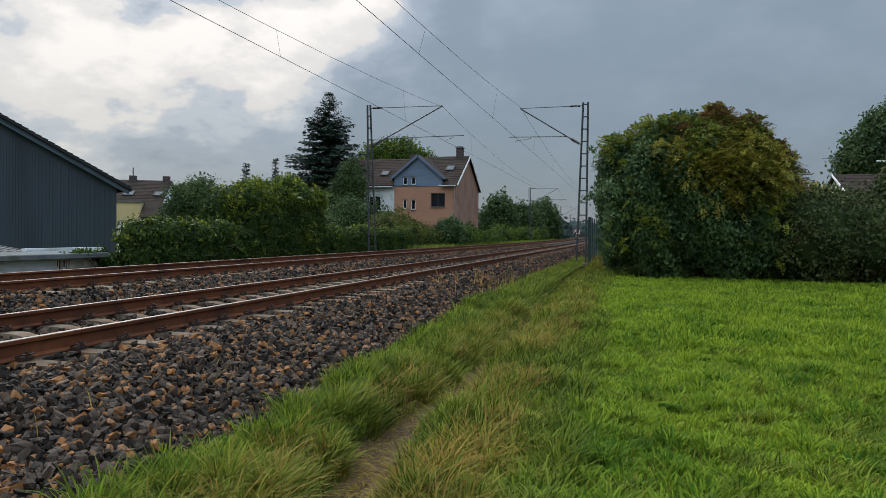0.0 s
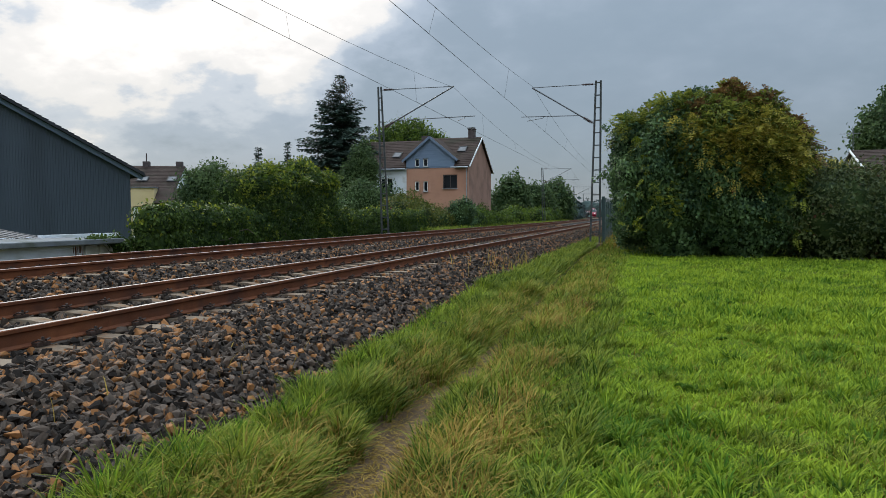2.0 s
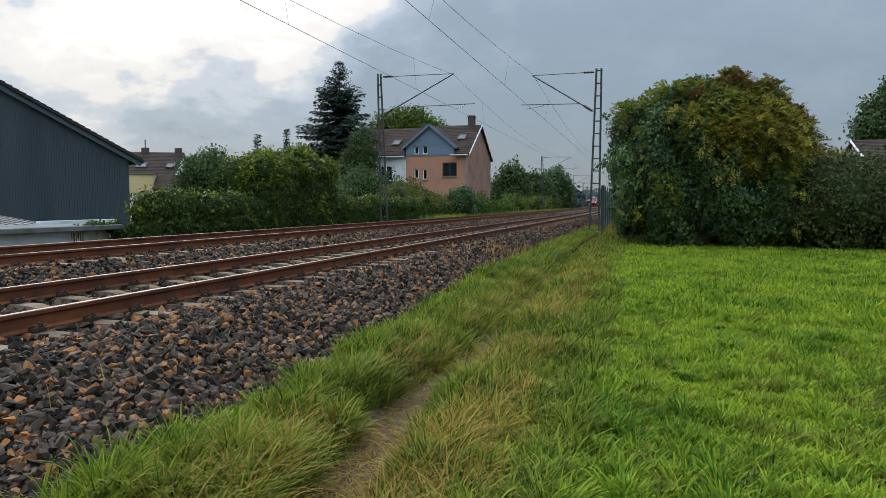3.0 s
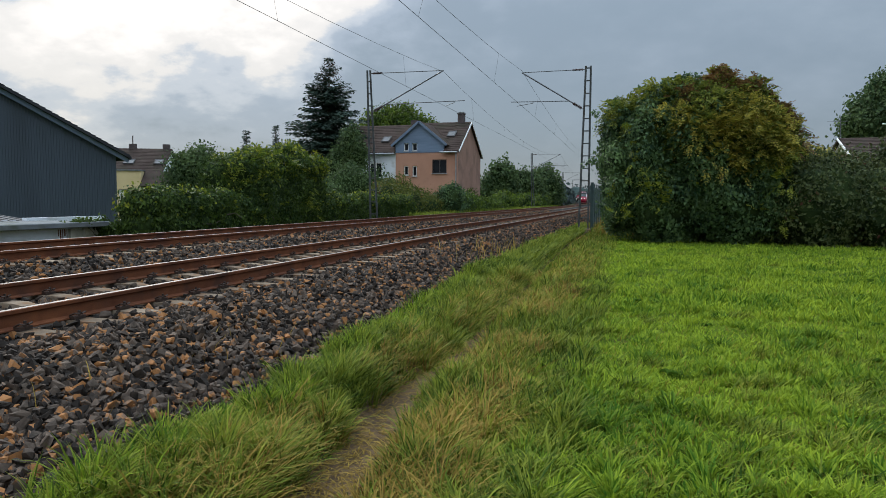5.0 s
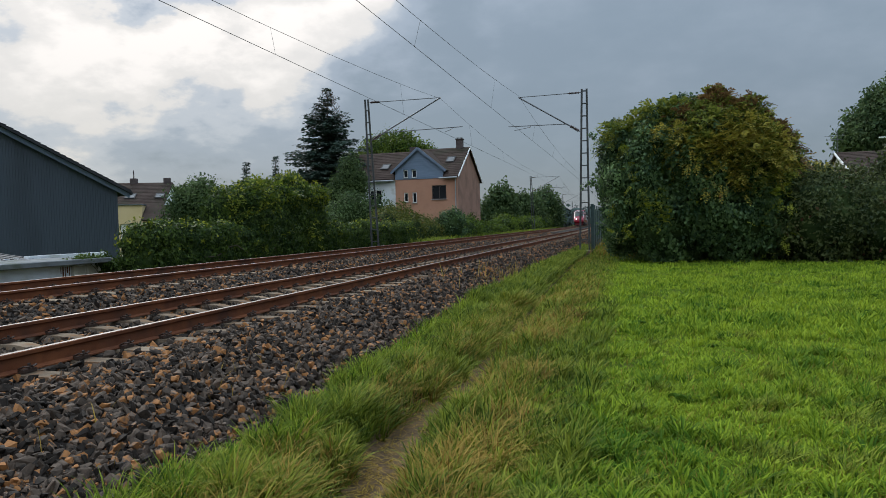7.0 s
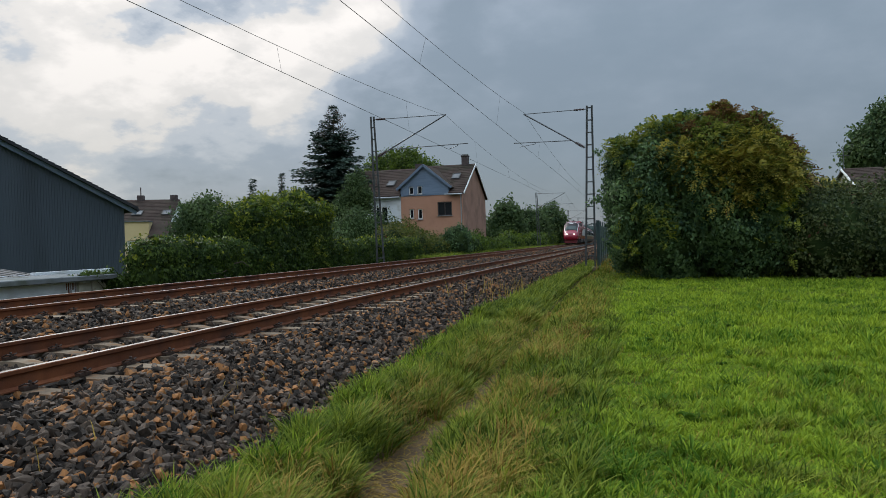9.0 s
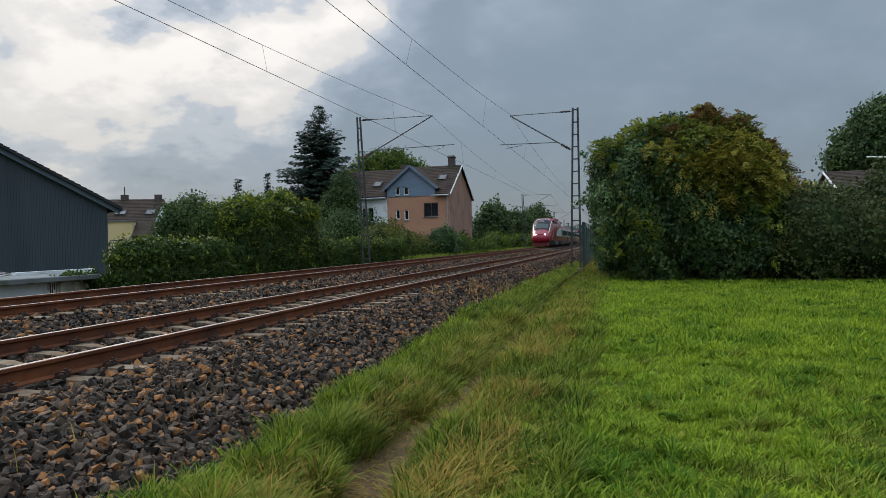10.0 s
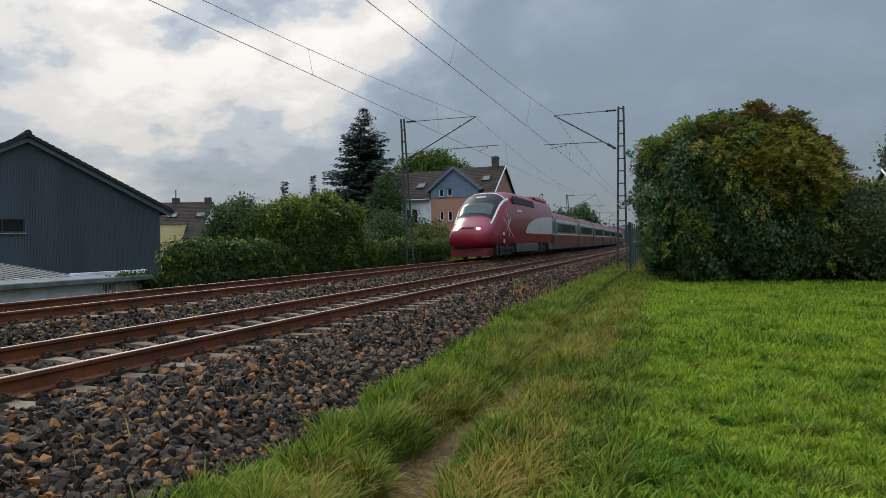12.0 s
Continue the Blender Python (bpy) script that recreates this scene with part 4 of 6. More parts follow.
        for y, z, sy, sz in ((2.6, 1.35, 0.3, 0.14), (2.6, 0.95, 0.2, 0.2), (6.6, 2.72, 1.4, 0.12)):
            bm = B()
            w = float(np.interp(y, NOSE[:, 0], NOSE[:, 1])) if z < 2 else side_x(z)
            box(bm, s * (w + 0.004), y, z, 0.012, sy, sz)
            part("marking_bar", bm, M["pale"], body)
    bm = B()
    box(bm, 0, 15.8, 3.86, 2.1, 4.6, 0.3, 0.1)
    part("roof_fairing", bm, M["red"], t)
    bm = B()
    box(bm, 0, 9.6, 0.48, 2.3, 15.9, 0.62, 0.05)
    part("underframe", bm, M["under"], t)
    bogie(t, 3.8)
    bogie(t, 14.4)
    return t


BANDS = [  # z from, z to, half width below, above, material
    (0.30, 0.72, 1.34, 1.39, "skirt"), (0.72, 1.42, 1.39, 1.435, "darkred"), (1.42, 1.51, 1.435, 1.44, "pale"), (1.51, 2.42, 1.44, 1.42, "band"), (2.42, 2.62, 1.42, 1.40, "silver"),
    (2.62, 2.90, 1.40, 1.32, "red"), (2.90, 3.14, 1.32, 1.12, "darkred"), (3.14, 3.30, 1.12, 0.0, "skirt")]


def trailer(label, length):
    t = thing("passenger_car", label, "train car", "cars of the train")
    for za, zb, wa, wb, m_ in BANDS:
        bm = B()
        if wb > 0:
            for s in (-1, 1):
                v = [bm.verts.new(c) for c in ((s * wa, 0.25, za), (s * wa, length - 0.25, za), (s * wb, length - 0.25, zb), (s * wb, 0.25, zb))]
                bm.faces.new(v if s > 0 else v[::-1])
            v = [bm.verts.new(c) for c in ((-wa, 0.25, za), (wa, 0.25, za), (wb, 0.25, zb), (-wb, 0.25, zb))]
            bm.faces.new(v)
            v = [bm.verts.new(c) for c in ((-wa, length - 0.25, za), (wa, length - 0.25, za), (wb, length - 0.25, zb), (-wb, length - 0.25, zb))]
            bm.faces.new(v[::-1])
        else:
            prism(bm, [(-wa, za), (wa, za), (0.6, zb), (-0.6, zb)], 0.25, length - 0.25)
        bmesh.ops.remove_doubles(bm, verts=bm.verts[:], dist=0.0005)
        part("roof" if wb == 0 else "body_band", bm, M[m_], t)
    n = 8
    for s in (-1, 1):
        for i in range(n):
            bm = B()
            y = 2.2 + (length - 4.4) * (i + 0.5) / n
            box(bm, s * 1.436, y, 1.98, 0.02, (length - 4.4) / n - 0.32, 0.66, 0.03, rot=Matrix.Rotation(s * radians(-1.4), 4, "Y"))
            part("window", bm, M["glass"], t)
        bm = B()
        box(bm, s * 1.44, 1.15, 1.75, 0.02, 0.8, 1.9, 0.02)
        part("door", bm, M["band"], t)
    bm = B()
    box(bm, 0, length / 2, 0.46, 2.4, length - 0.6, 0.62, 0.05)
    part("underframe", bm, M["under"], t)
    bm = B()
    box(bm, 0, -0.02, 1.85, 2.5, 0.62, 2.7, 0.05)
    part("gangway", bm, M["under"], t)
    bogie(t, 0.0)
    return t


TRAIN = []
first = power_car("red streamlined power car with lit headlamps and silver flank")
TRAIN.append((first, 0.0, 0))
car = trailer("red and grey high-speed passenger car with dark window band", 15.5)
TRAIN.append((car, CAR + 0.3, 0))
for k in range(1, 8):
    TRAIN.append((copy_thing(car, Matrix()), CAR + 0.3 + 15.5 * k, 0))
tail = copy_thing(first, Matrix())
TRAIN.append((tail, 2 * CAR + 0.6 + 15.5 * 8, 180))



# ---- foliage ----
M.update(
    ivy=mat("ivy_leaf", (0.018, 0.044, 0.024), (0.115, 0.185, 0.066), 0.9, 0.5, bump=0.0, spec=0.12, fine=8, island=0.5, leaf=0.25, contrast=0.32),
    ash=mat("yellowing_leaf", (0.085, 0.10, 0.016), (0.42, 0.35, 0.06), 0.9, 0.55, bump=0.0, spec=0.12, fine=8, island=0.5, leaf=0.35, contrast=0.26, third=((0.22, 0.11, 0.03), 0.88)),
    bramble=mat("bramble_leaf", (0.018, 0.032, 0.013), (0.095, 0.115, 0.036), 0.9, 0.6, bump=0.0, spec=0.12, fine=8, island=0.55, leaf=0.25, contrast=0.34, third=((0.10, 0.045, 0.03), 0.86)),
    hedge=mat("hedge_leaf", (0.014, 0.034, 0.010), (0.075, 0.115, 0.018), 0.8, 0.5, bump=0.0, spec=0.12, fine=8, island=0.5, leaf=0.3, contrast=0.34),
    bush=mat("shrub_leaf", (0.022, 0.05, 0.010), (0.12, 0.17, 0.022), 0.6, 0.5, bump=0.0, spec=0.12, fine=8, island=0.5, leaf=0.35, contrast=0.34),
    # leaf green made paler and bluer, with some distance haze in the colour
    tree=mat("haze_paled_tree_leaf", (0.030, 0.058, 0.026), (0.095, 0.140, 0.048), 0.35, 0.6, bump=0.0, spec=0.1, fine=5, island=0.5, leaf=0.25, contrast=0.34),
    vine=mat("reddening_vine_leaf", (0.03, 0.055, 0.012), (0.13, 0.13, 0.025), 0.5, 0.5, bump=0.0, spec=0.1, fine=6, island=0.6, leaf=0.3, contrast=0.36, third=((0.14, 0.05, 0.025), 0.86)),
    needle=mat("spruce_needle", (0.020, 0.040, 0.032), (0.066, 0.100, 0.076), 0.5, 0.6, bump=0.0, spec=0.1, fine=6, island=0.6, contrast=0.34),
    cone=mat("spruce_cones", (0.06, 0.032, 0.018), (0.12, 0.07, 0.04), 2.0, 0.8, bump=0.0, island=0.5),
    # the haze of distance is mixed into this blue-green; there is no volume
    far=mat("haze_tinted_woods", (0.035, 0.055, 0.055), (0.07, 0.095, 0.085), 0.05, 0.9, bump=0.0, spec=0.05, fine=1, island=0.4, contrast=0.3),
    frond=mat("olive_compound_leaf", (0.045, 0.075, 0.016), (0.225, 0.24, 0.042), 0.9, 0.55, bump=0.0, spec=0.1, fine=8, island=0.5, leaf=0.35, contrast=0.3),
    russet=mat("russet_leaf", (0.07, 0.045, 0.022), (0.20, 0.115, 0.04), 0.9, 0.6, bump=0.0, spec=0.1, fine=8, island=0.6, leaf=0.3, contrast=0.3),
    lime=mat("yellow_green_leaf", (0.06, 0.10, 0.012), (0.25, 0.27, 0.03), 0.8, 0.5, bump=0.0, spec=0.1, fine=8, island=0.5, leaf=0.35, contrast=0.3),
    # darker than any leaf: the shade inside the crowns is put into this colour
    core=mat("shade_dark_leaf_mass", (0.012, 0.022, 0.009), (0.035, 0.056, 0.016), 2.0, 0.9, bump=0.5, fine=14, spec=0.05),
    bark=mat("bark", (0.045, 0.035, 0.026), (0.12, 0.095, 0.075), 5.0, 0.95, bump=0.6, stretch=(1, 1, 0.3)),
)


def leaf_cloud(seed, blobs, clusters, per, size, spread, droop=0.3, long=1.5, loose=0.75):
    """Leaves in tufts over the outside of the blobs (x, y, z, rx, ry, rz). Returns vertices and quads."""
    rng = np.random.default_rng(seed)
    bl = np.array(blobs, float)
    w = (bl[:, 3] * bl[:, 5] + bl[:, 4] * bl[:, 5] + bl[:, 3] * bl[:, 4])
    idx = rng.choice(len(bl), clusters * 2, p=w / w.sum())
    d = rng.normal(size=(clusters * 2, 3))
    d /= np.linalg.norm(d, axis=1)[:, None]
    wob = 1 + 0.17 * np.sin(d[:, 0] * 7 + idx) * np.cos(d[:, 2] * 6 + idx * 1.7) + 0.09 * np.sin(d[:, 1] * 13 + d[:, 2] * 11)
    rad = wob * (1.03 - 0.28 * rng.random(len(d)) ** 2)
    c = bl[idx, :3] + d * bl[idx, 3:] * rad[:, None]
    keep = np.ones(len(c), bool)
    for b in bl:
        keep &= (((c - b[:3]) / b[3:]) ** 2).sum(1) > 0.52
    c, d = c[keep][:clusters], d[keep][:clusters]
    n = len(c) * per
    p = np.repeat(c, per, 0) + rng.normal(size=(n, 3)) * spread * np.array([1, 1, 0.8])
    out = np.repeat(d, per, 0) + rng.normal(size=(n, 3)) * loose
    out /= np.linalg.norm(out, axis=1)[:, None]
    ax = rng.normal(size=(n, 3))
    ax[:, 2] -= droop * 2
    ax -= (ax * out).sum(1)[:, None] * out
    ax /= np.linalg.norm(ax, axis=1)[:, None] + 1e-9
    sd = np.cross(out, ax)
    s = (size * rng.uniform(0.6, 1.35, n))[:, None]
    V = np.stack([p - ax * s * long / 2, p + sd * s * 0.5 - ax * s * 0.1 + out * s * 0.12, p + ax * s * long / 2, p - sd * s * 0.5 - ax * s * 0.1 + out * s * 0.12], 1).reshape(-1, 3)
    return V, np.arange(n * 4).reshape(-1, 4)


def fronds(seed, blobs, n, per, length, pairs=5, rise=0.1, low=-0.5):
    """Feathered compound leaves in sprays on the outside of the blobs."""
    rng = np.random.default_rng(seed)
    bl = np.array(blobs, float)
    w = bl[:, 3] * bl[:, 5]
    idx = rng.choice(len(bl), n * 4, p=w / w.sum())
    d = rng.normal(size=(n * 4, 3))
    d /= np.linalg.norm(d, axis=1)[:, None]
    ok = (d[:, 2] > low) & (d[:, 1] < 0.5)
    d, idx = d[ok][:n], idx[ok][:n]
    c = bl[idx, :3] + d * bl[idx, 3:] * rng.uniform(0.85, 1.05, len(d))[:, None]
    p = np.repeat(c, per, 0) + rng.normal(size=(len(c) * per, 3)) * 0.10
    a = np.repeat(d, per, 0) * 0.8 + rng.normal(size=p.shape) * 0.55 + np.array([0, -0.15, rise])
    a /= np.linalg.norm(a, axis=1)[:, None]
    ln = length * rng.uniform(0.55, 1.25, len(p))
    sd = np.cross(a, np.array([0, 0, 1.0]) + rng.normal(size=p.shape) * 0.35)
    sd /= np.linalg.norm(sd, axis=1)[:, None] + 1e-9
    nr = np.cross(sd, a)
    Q = []
    for k in range(pairs + 1):
        u = 0.25 + 0.75 * k / pairs
        q = p + a * (ln * u)[:, None] - np.array([0, 0, 0.38]) * (ln * u * u)[:, None]
        for sg in ((-1, 1) if k < pairs else (0,)):
            ax = sd * sg * 0.85 + a * 0.55 - np.array([0, 0, 0.25]) + rng.normal(size=p.shape) * 0.15
            sz = (ln * (0.30 if k < pairs else 0.34) * (1 - 0.25 * u))[:, None]
            cr = np.cross(ax, nr)
            cr /= np.linalg.norm(cr, axis=1)[:, None] + 1e-9
            Q.append(np.stack([q, q + ax * sz * 0.5 + cr * sz * 0.25, q + ax * sz, q + ax * sz * 0.5 - cr * sz * 0.25], 1))
    V = np.stack(Q, 1).reshape(-1, 3)
    return V, np.arange(len(V)).reshape(-1, 4)


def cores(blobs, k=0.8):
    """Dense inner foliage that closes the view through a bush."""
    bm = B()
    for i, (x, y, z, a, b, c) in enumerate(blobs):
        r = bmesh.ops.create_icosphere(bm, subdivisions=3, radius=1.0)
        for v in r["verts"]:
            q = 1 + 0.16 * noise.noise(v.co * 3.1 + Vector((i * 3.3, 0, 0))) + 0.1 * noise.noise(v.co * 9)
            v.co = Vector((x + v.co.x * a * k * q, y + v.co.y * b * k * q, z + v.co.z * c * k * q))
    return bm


def limb(bm, a, b, r0, r1, seed, steps=4, wob=0.08):
    rng = random.Random(seed)
    a, b = Vector(a), Vector(b)
    p = a
    for i in range(steps):
        k0, k1 = i / steps, (i + 1) / steps
        q = a.lerp(b, k1) + Vector([rng.uniform(-wob, wob) * (b - a).length * (1 if k1 < 1 else 0.3) for _ in range(3)])
        rod(bm, p, q, r0 + (r1 - r0) * k0, r0 + (r1 - r0) * k1, seg=7)
        p = q


def plant(name, label, category, blobs, material, seed, clusters, per, size, spread, base=None, trunk=0.12, droop=0.3, inner=0.8, group="", extra=(), loose=0.75):
    """A tree or shrub: trunk and limbs, inner foliage and a crown of leaves."""
    t = thing(name, label, category, group)
    bx, by, bz = base or (blobs[0][0], blobs[0][1], profile(blobs[0][0]) - 0.1)
    bm = B()
    for i, b in enumerate(blobs[:9]):
        limb(bm, (bx + (b[0] - bx) * 0.3 * (i > 0), by + (b[1] - by) * 0.3 * (i > 0), bz), (b[0], b[1], b[2] + 0.3 * b[5]), trunk * (1 if i == 0 else 0.6), trunk * 0.2, seed + i)
    part("trunk" if category == "tree" else "stems", bm, M["bark"], t)
    # the shell's dark colour stands in for shade behind the outer leaves
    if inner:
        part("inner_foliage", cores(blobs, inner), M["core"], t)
    V, F = leaf_cloud(seed, blobs, clusters, per, size, spread, droop, loose=loose)
    part("crown" if category == "tree" else "foliage", mesh_np("leaves", V, F, material), None, t)
    for nm, blobs2, m2, cl2, per2, sz2, sp2 in extra:
        V, F = leaf_cloud(seed + 77, blobs2, cl2, per2, sz2, sp2, droop)
        part(nm, mesh_np("leaves", V, F, m2), None, t)
    return t


def conifer(x, y, z0, height, radius, seed, label, cones=False, tiers=44, fine=1.0):
    t = thing("spruce", label, "tree", "conifers")
    rng = np.random.default_rng(seed)
    bm = B()
    rod(bm, (x, y, z0), (x, y, z0 + height * 0.97), 0.02 * height, 0.02, seg=9)
    part("trunk", bm, M["bark"], t)
    bb = B()
    P, A, S, K = [], [], [], []
    for i in range(tiers):
        k = (i + 0.5) / tiers
        zt = z0 + height * (0.06 + 0.93 * k)
        prof = radius * ((1 - k) ** (0.80 if cones else 0.85)) * (0.84 + 0.26 * rng.random())
        for j in range(17 if k < 0.85 else 10):
            zt = z0 + height * (0.06 + 0.93 * (k + (rng.random() - 0.5) * 1.1 / tiers))
            az = rng.random() * 2 * math.pi
            ln = max(0.25, prof * rng.uniform(0.68, 1.08))
            dirn = np.array([math.cos(az), math.sin(az), 0])
            droop = 0.36 - 0.55 * max(0.0, k - 0.6) / 0.4
            m = max(4, int(ln * 10))
            if ln > 0.8:
                rod(bb, (x, y, zt), tuple(np.array([x, y, zt]) + dirn * ln * 0.95 + np.array([0, 0, -droop * ln * 0.75])), 0.03, 0.008, seg=4)
            for q in range(m):
                u = (q + 0.6) / m
                c = np.array([x, y, zt]) + dirn * ln * u + np.array([0, 0, -droop * ln * u + 0.22 * ln * u * u])
                for _ in range(4):
                    P.append(c + rng.normal(size=3) * np.array([0.12, 0.12, 0.055]) * (0.6 + ln * 0.25))
                    a = dirn * rng.uniform(0.3, 1.0) + np.array([-dirn[1], dirn[0], 0]) * rng.uniform(-1, 1) + np.array([0, 0, -0.30 * rng.random()])
                    A.append(a / np.linalg.norm(a))
                    S.append(rng.uniform(0.28, 0.5) * (0.65 if k > 0.8 else 1) * fine)
    P, A, S = np.array(P), np.array(A), np.array(S)[:, None]
    up = rng.normal(size=P.shape) * 0.5 + np.array([0, 0, 1])
    sd = np.cross(A, up)
    sd /= np.linalg.norm(sd, axis=1)[:, None]
    V = np.stack([P, P + A * S * 0.5 + sd * S * 0.2, P + A * S, P + A * S * 0.5 - sd * S * 0.2], 1).reshape(-1, 3)
    part("branch_work", bb, M["bark"], t)
    part("needles", mesh_np("needles", V, np.arange(len(V)).reshape(-1, 4), M["needle"]), None, t)
    if cones:
        n = 260
        az, k = rng.random(n) * 6.283, rng.uniform(0.86, 0.99, n)
        r = radius * 0.5 * (1 - k) ** 0.65 * rng.uniform(0.5, 1.2, n) + 0.12
        p = np.stack([x + np.cos(az) * r, y + np.sin(az) * r, z0 + height * k], 1)
        o = np.array([[0, 0, -0.1], [0.035, 0, 0], [-0.035, 0.03, 0], [0, 0, 0.09]])
        V = (p[:, None] + o[None]).reshape(-1, 3)
        F = np.concatenate([np.array([[0, 1, 2], [1, 3, 2], [0, 1, 3]]) + 4 * i for i in range(n)])
        tagged(part("cones", mesh_np("cones", V, F, M["cone"]), None, t), kind="stuff")


# the thicket that closes the meadow
TB = [(1.6, 29.0, 2.4, 1.6, 2.0, 2.7), (0.2, 29.0, 2.0, 1.1, 1.8, 2.0), (3.0, 29.2, 2.6, 1.8, 2.2, 2.6), (4.3, 29.0, 1.9, 1.3, 2.1, 2.2), (1.3, 28.2, 0.9, 1.8, 1.6, 1.7), (3.6, 28.0, 0.8, 2.0, 1.6, 1.7),
      (-0.55, 28.9, 3.75, 0.65, 1.1, 0.95), (-0.75, 28.8, 2.5, 0.55, 1.2, 1.4), (-0.65, 28.7, 1.0, 0.45, 1.1, 1.3), (0.15, 29.0, 4.1, 0.5, 0.9, 0.7), (0.95, 28.6, 4.3, 0.75, 1.0, 1.0), (1.8, 28.8, 4.6, 0.7, 0.9, 0.85), (2.4, 28.8, 4.3, 0.8, 1.0, 0.9),
      (0.45, 27.0, 2.5, 0.5, 0.6, 1.9), (0.75, 26.9, 1.0, 0.55, 0.5, 1.5), (1.9, 26.9, 2.9, 0.6, 0.6, 1.2), (2.9, 26.8, 1.6, 0.5, 0.5, 1.6)]
_r = random.Random(19)
for i in range(26):
    x = -0.75 + 6.0 * (i + _r.random()) / 26
    top = float(np.interp(x, [-1, -0.3, 0.6, 1.5, 3.0, 4.2, 5.4], [2.6, 3.4, 4.1, 4.4, 4.2, 3.6, 2.4]))
    z0 = _r.uniform(0.0, top - 0.9)
    z1 = min(top, z0 + _r.uniform(1.4, 3.0))
    TB.append((x, 27.0 + _r.uniform(-0.35, 0.9) + 0.25 * max(0, z1 - 2.4), (z0 + z1) / 2, _r.uniform(0.28, 0.6), _r.uniform(0.4, 0.7), (z1 - z0) / 2))
plant("ivy_thicket", "tall thicket overgrown with dark ivy at the meadow's edge", "shrub", TB,
      M["ivy"], 11, 9500, 11, 0.085, 0.11, base=(2.0, 29.5, -0.7), droop=0.9, inner=0.84, loose=0.5)
SPRIGS = []
for i in range(30):
    x = _r.uniform(-0.6, 5.2)
    top = float(np.interp(x, [-1, -0.3, 0.6, 1.5, 3.0, 4.2, 6.2], [2.6, 3.4, 4.2, 4.5, 4.4, 3.6, 1.6]))
    z = _r.uniform(0.2, top)
    SPRIGS.append((x, 26.75 + 0.32 * max(0.0, z - 1.5) + _r.uniform(-0.15, 0.3), z, _r.uniform(0.18, 0.42), 0.2, _r.uniform(0.12, 0.25)))
CROWN = [(3.3, 28.9, 4.2, 1.1, 1.5, 1.1), (4.5, 28.6, 3.5, 0.95, 1.6, 1.1), (4.3, 27.6, 2.7, 1.0, 1.1, 1.1), (2.2, 27.4, 3.6, 0.9, 0.9, 0.5), (5.1, 28.8, 3.0, 0.6, 1.3, 1.1), (2.5, 28.3, 4.3, 1.2, 1.3, 0.8), (3.1, 28.9, 4.95, 0.45, 0.6, 0.7), (3.2, 28.9, 5.5, 0.2, 0.35, 0.3), (4.2, 28.8, 4.7, 0.5, 0.8, 0.55)]
yt = plant("yellowing_tree", "small tree with yellowing compound leaves standing in the thicket", "tree", CROWN,
           M["frond"], 12, 1700, 9, 0.085, 0.15, base=(3.4, 29.3, -0.7), droop=0.5, inner=0.7)
for nm, blobs_, m_, seed_, n_, per_, ln_, rise_ in (
        ("yellow_foliage", [(4.2, 27.2, 2.9, 0.9, 1.0, 0.9), (3.4, 27.3, 3.5, 0.9, 0.9, 0.7), (4.8, 27.6, 3.3, 0.7, 1.0, 0.8), (3.9, 27.8, 4.2, 0.8, 1.0, 0.6), (2.3, 26.75, 3.1, 0.8, 0.4, 0.7), (3.1, 26.7, 2.3, 0.7, 0.4, 0.6), (1.4, 27.0, 3.9, 0.6, 0.5, 0.5)], M["ash"], 121, 380, 5, 0.44, 0.0),
        ("yellow_foliage", [(x, y - 0.35, z, a, b, c) for x, y, z, a, b, c in SPRIGS], M["lime"], 122, 60, 5, 0.36, -0.1),
        ("green_foliage", CROWN + [(0.9, 28.6, 4.4, 0.8, 1.0, 0.95), (1.8, 28.8, 4.6, 0.7, 0.9, 0.9), (-0.4, 28.7, 4.0, 0.7, 0.9, 0.75)], M["frond"], 123, 430, 6, 0.50, 0.25),
        ("russet_foliage", [(3.1, 28.5, 5.0, 0.5, 0.6, 0.7), (3.2, 28.5, 5.5, 0.25, 0.35, 0.35), (4.9, 28.3, 3.9, 0.55, 0.9, 0.5), (4.2, 28.7, 4.9, 0.4, 0.6, 0.5), (2.3, 28.3, 4.6, 0.9, 0.9, 0.5), (5.4, 28.4, 3.2, 0.35, 0.8, 0.6)], M["russet"], 124, 190, 6, 0.46, 0.2)):
    part(nm, mesh_np("sprays", *fronds(seed_, blobs_, n_, per_, ln_, rise=rise_), m_), None, yt)
plant("bramble_bush", "low dark bramble bushes along the meadow's edge", "shrub",
      [(6.6, 28.0, 0.6, 1.9, 2.0, 1.8), (8.6, 27.8, 0.6, 1.9, 2.0, 1.7), (9.4, 28.2, 2.2, 0.9, 1.2, 1.3), (10.6, 27.4, 0.8, 2.2, 2.2, 2.2), (7.2, 30.6, 1.1, 2.2, 2.3, 1.7), (9.8, 29.8, 0.9, 1.9, 2.2, 1.7), (13.2, 27.5, 1.2, 2.4, 2.4, 2.5), (5.6, 29.8, 1.4, 1.2, 2.0, 1.5)],
      M["bramble"], 13, 6500, 10, 0.09, 0.2, base=(8, 28, -0.7), droop=0.4, inner=0.86)
plant("young_tree", "yellow-green bush behind the brambles", "shrub", [(6.5, 31.5, 1.9, 1.2, 1.3, 1.2), (7.5, 32.4, 1.8, 1.0, 1.3, 1.2)], M["ash"], 15, 700, 9, 0.10, 0.17, inner=0.7)
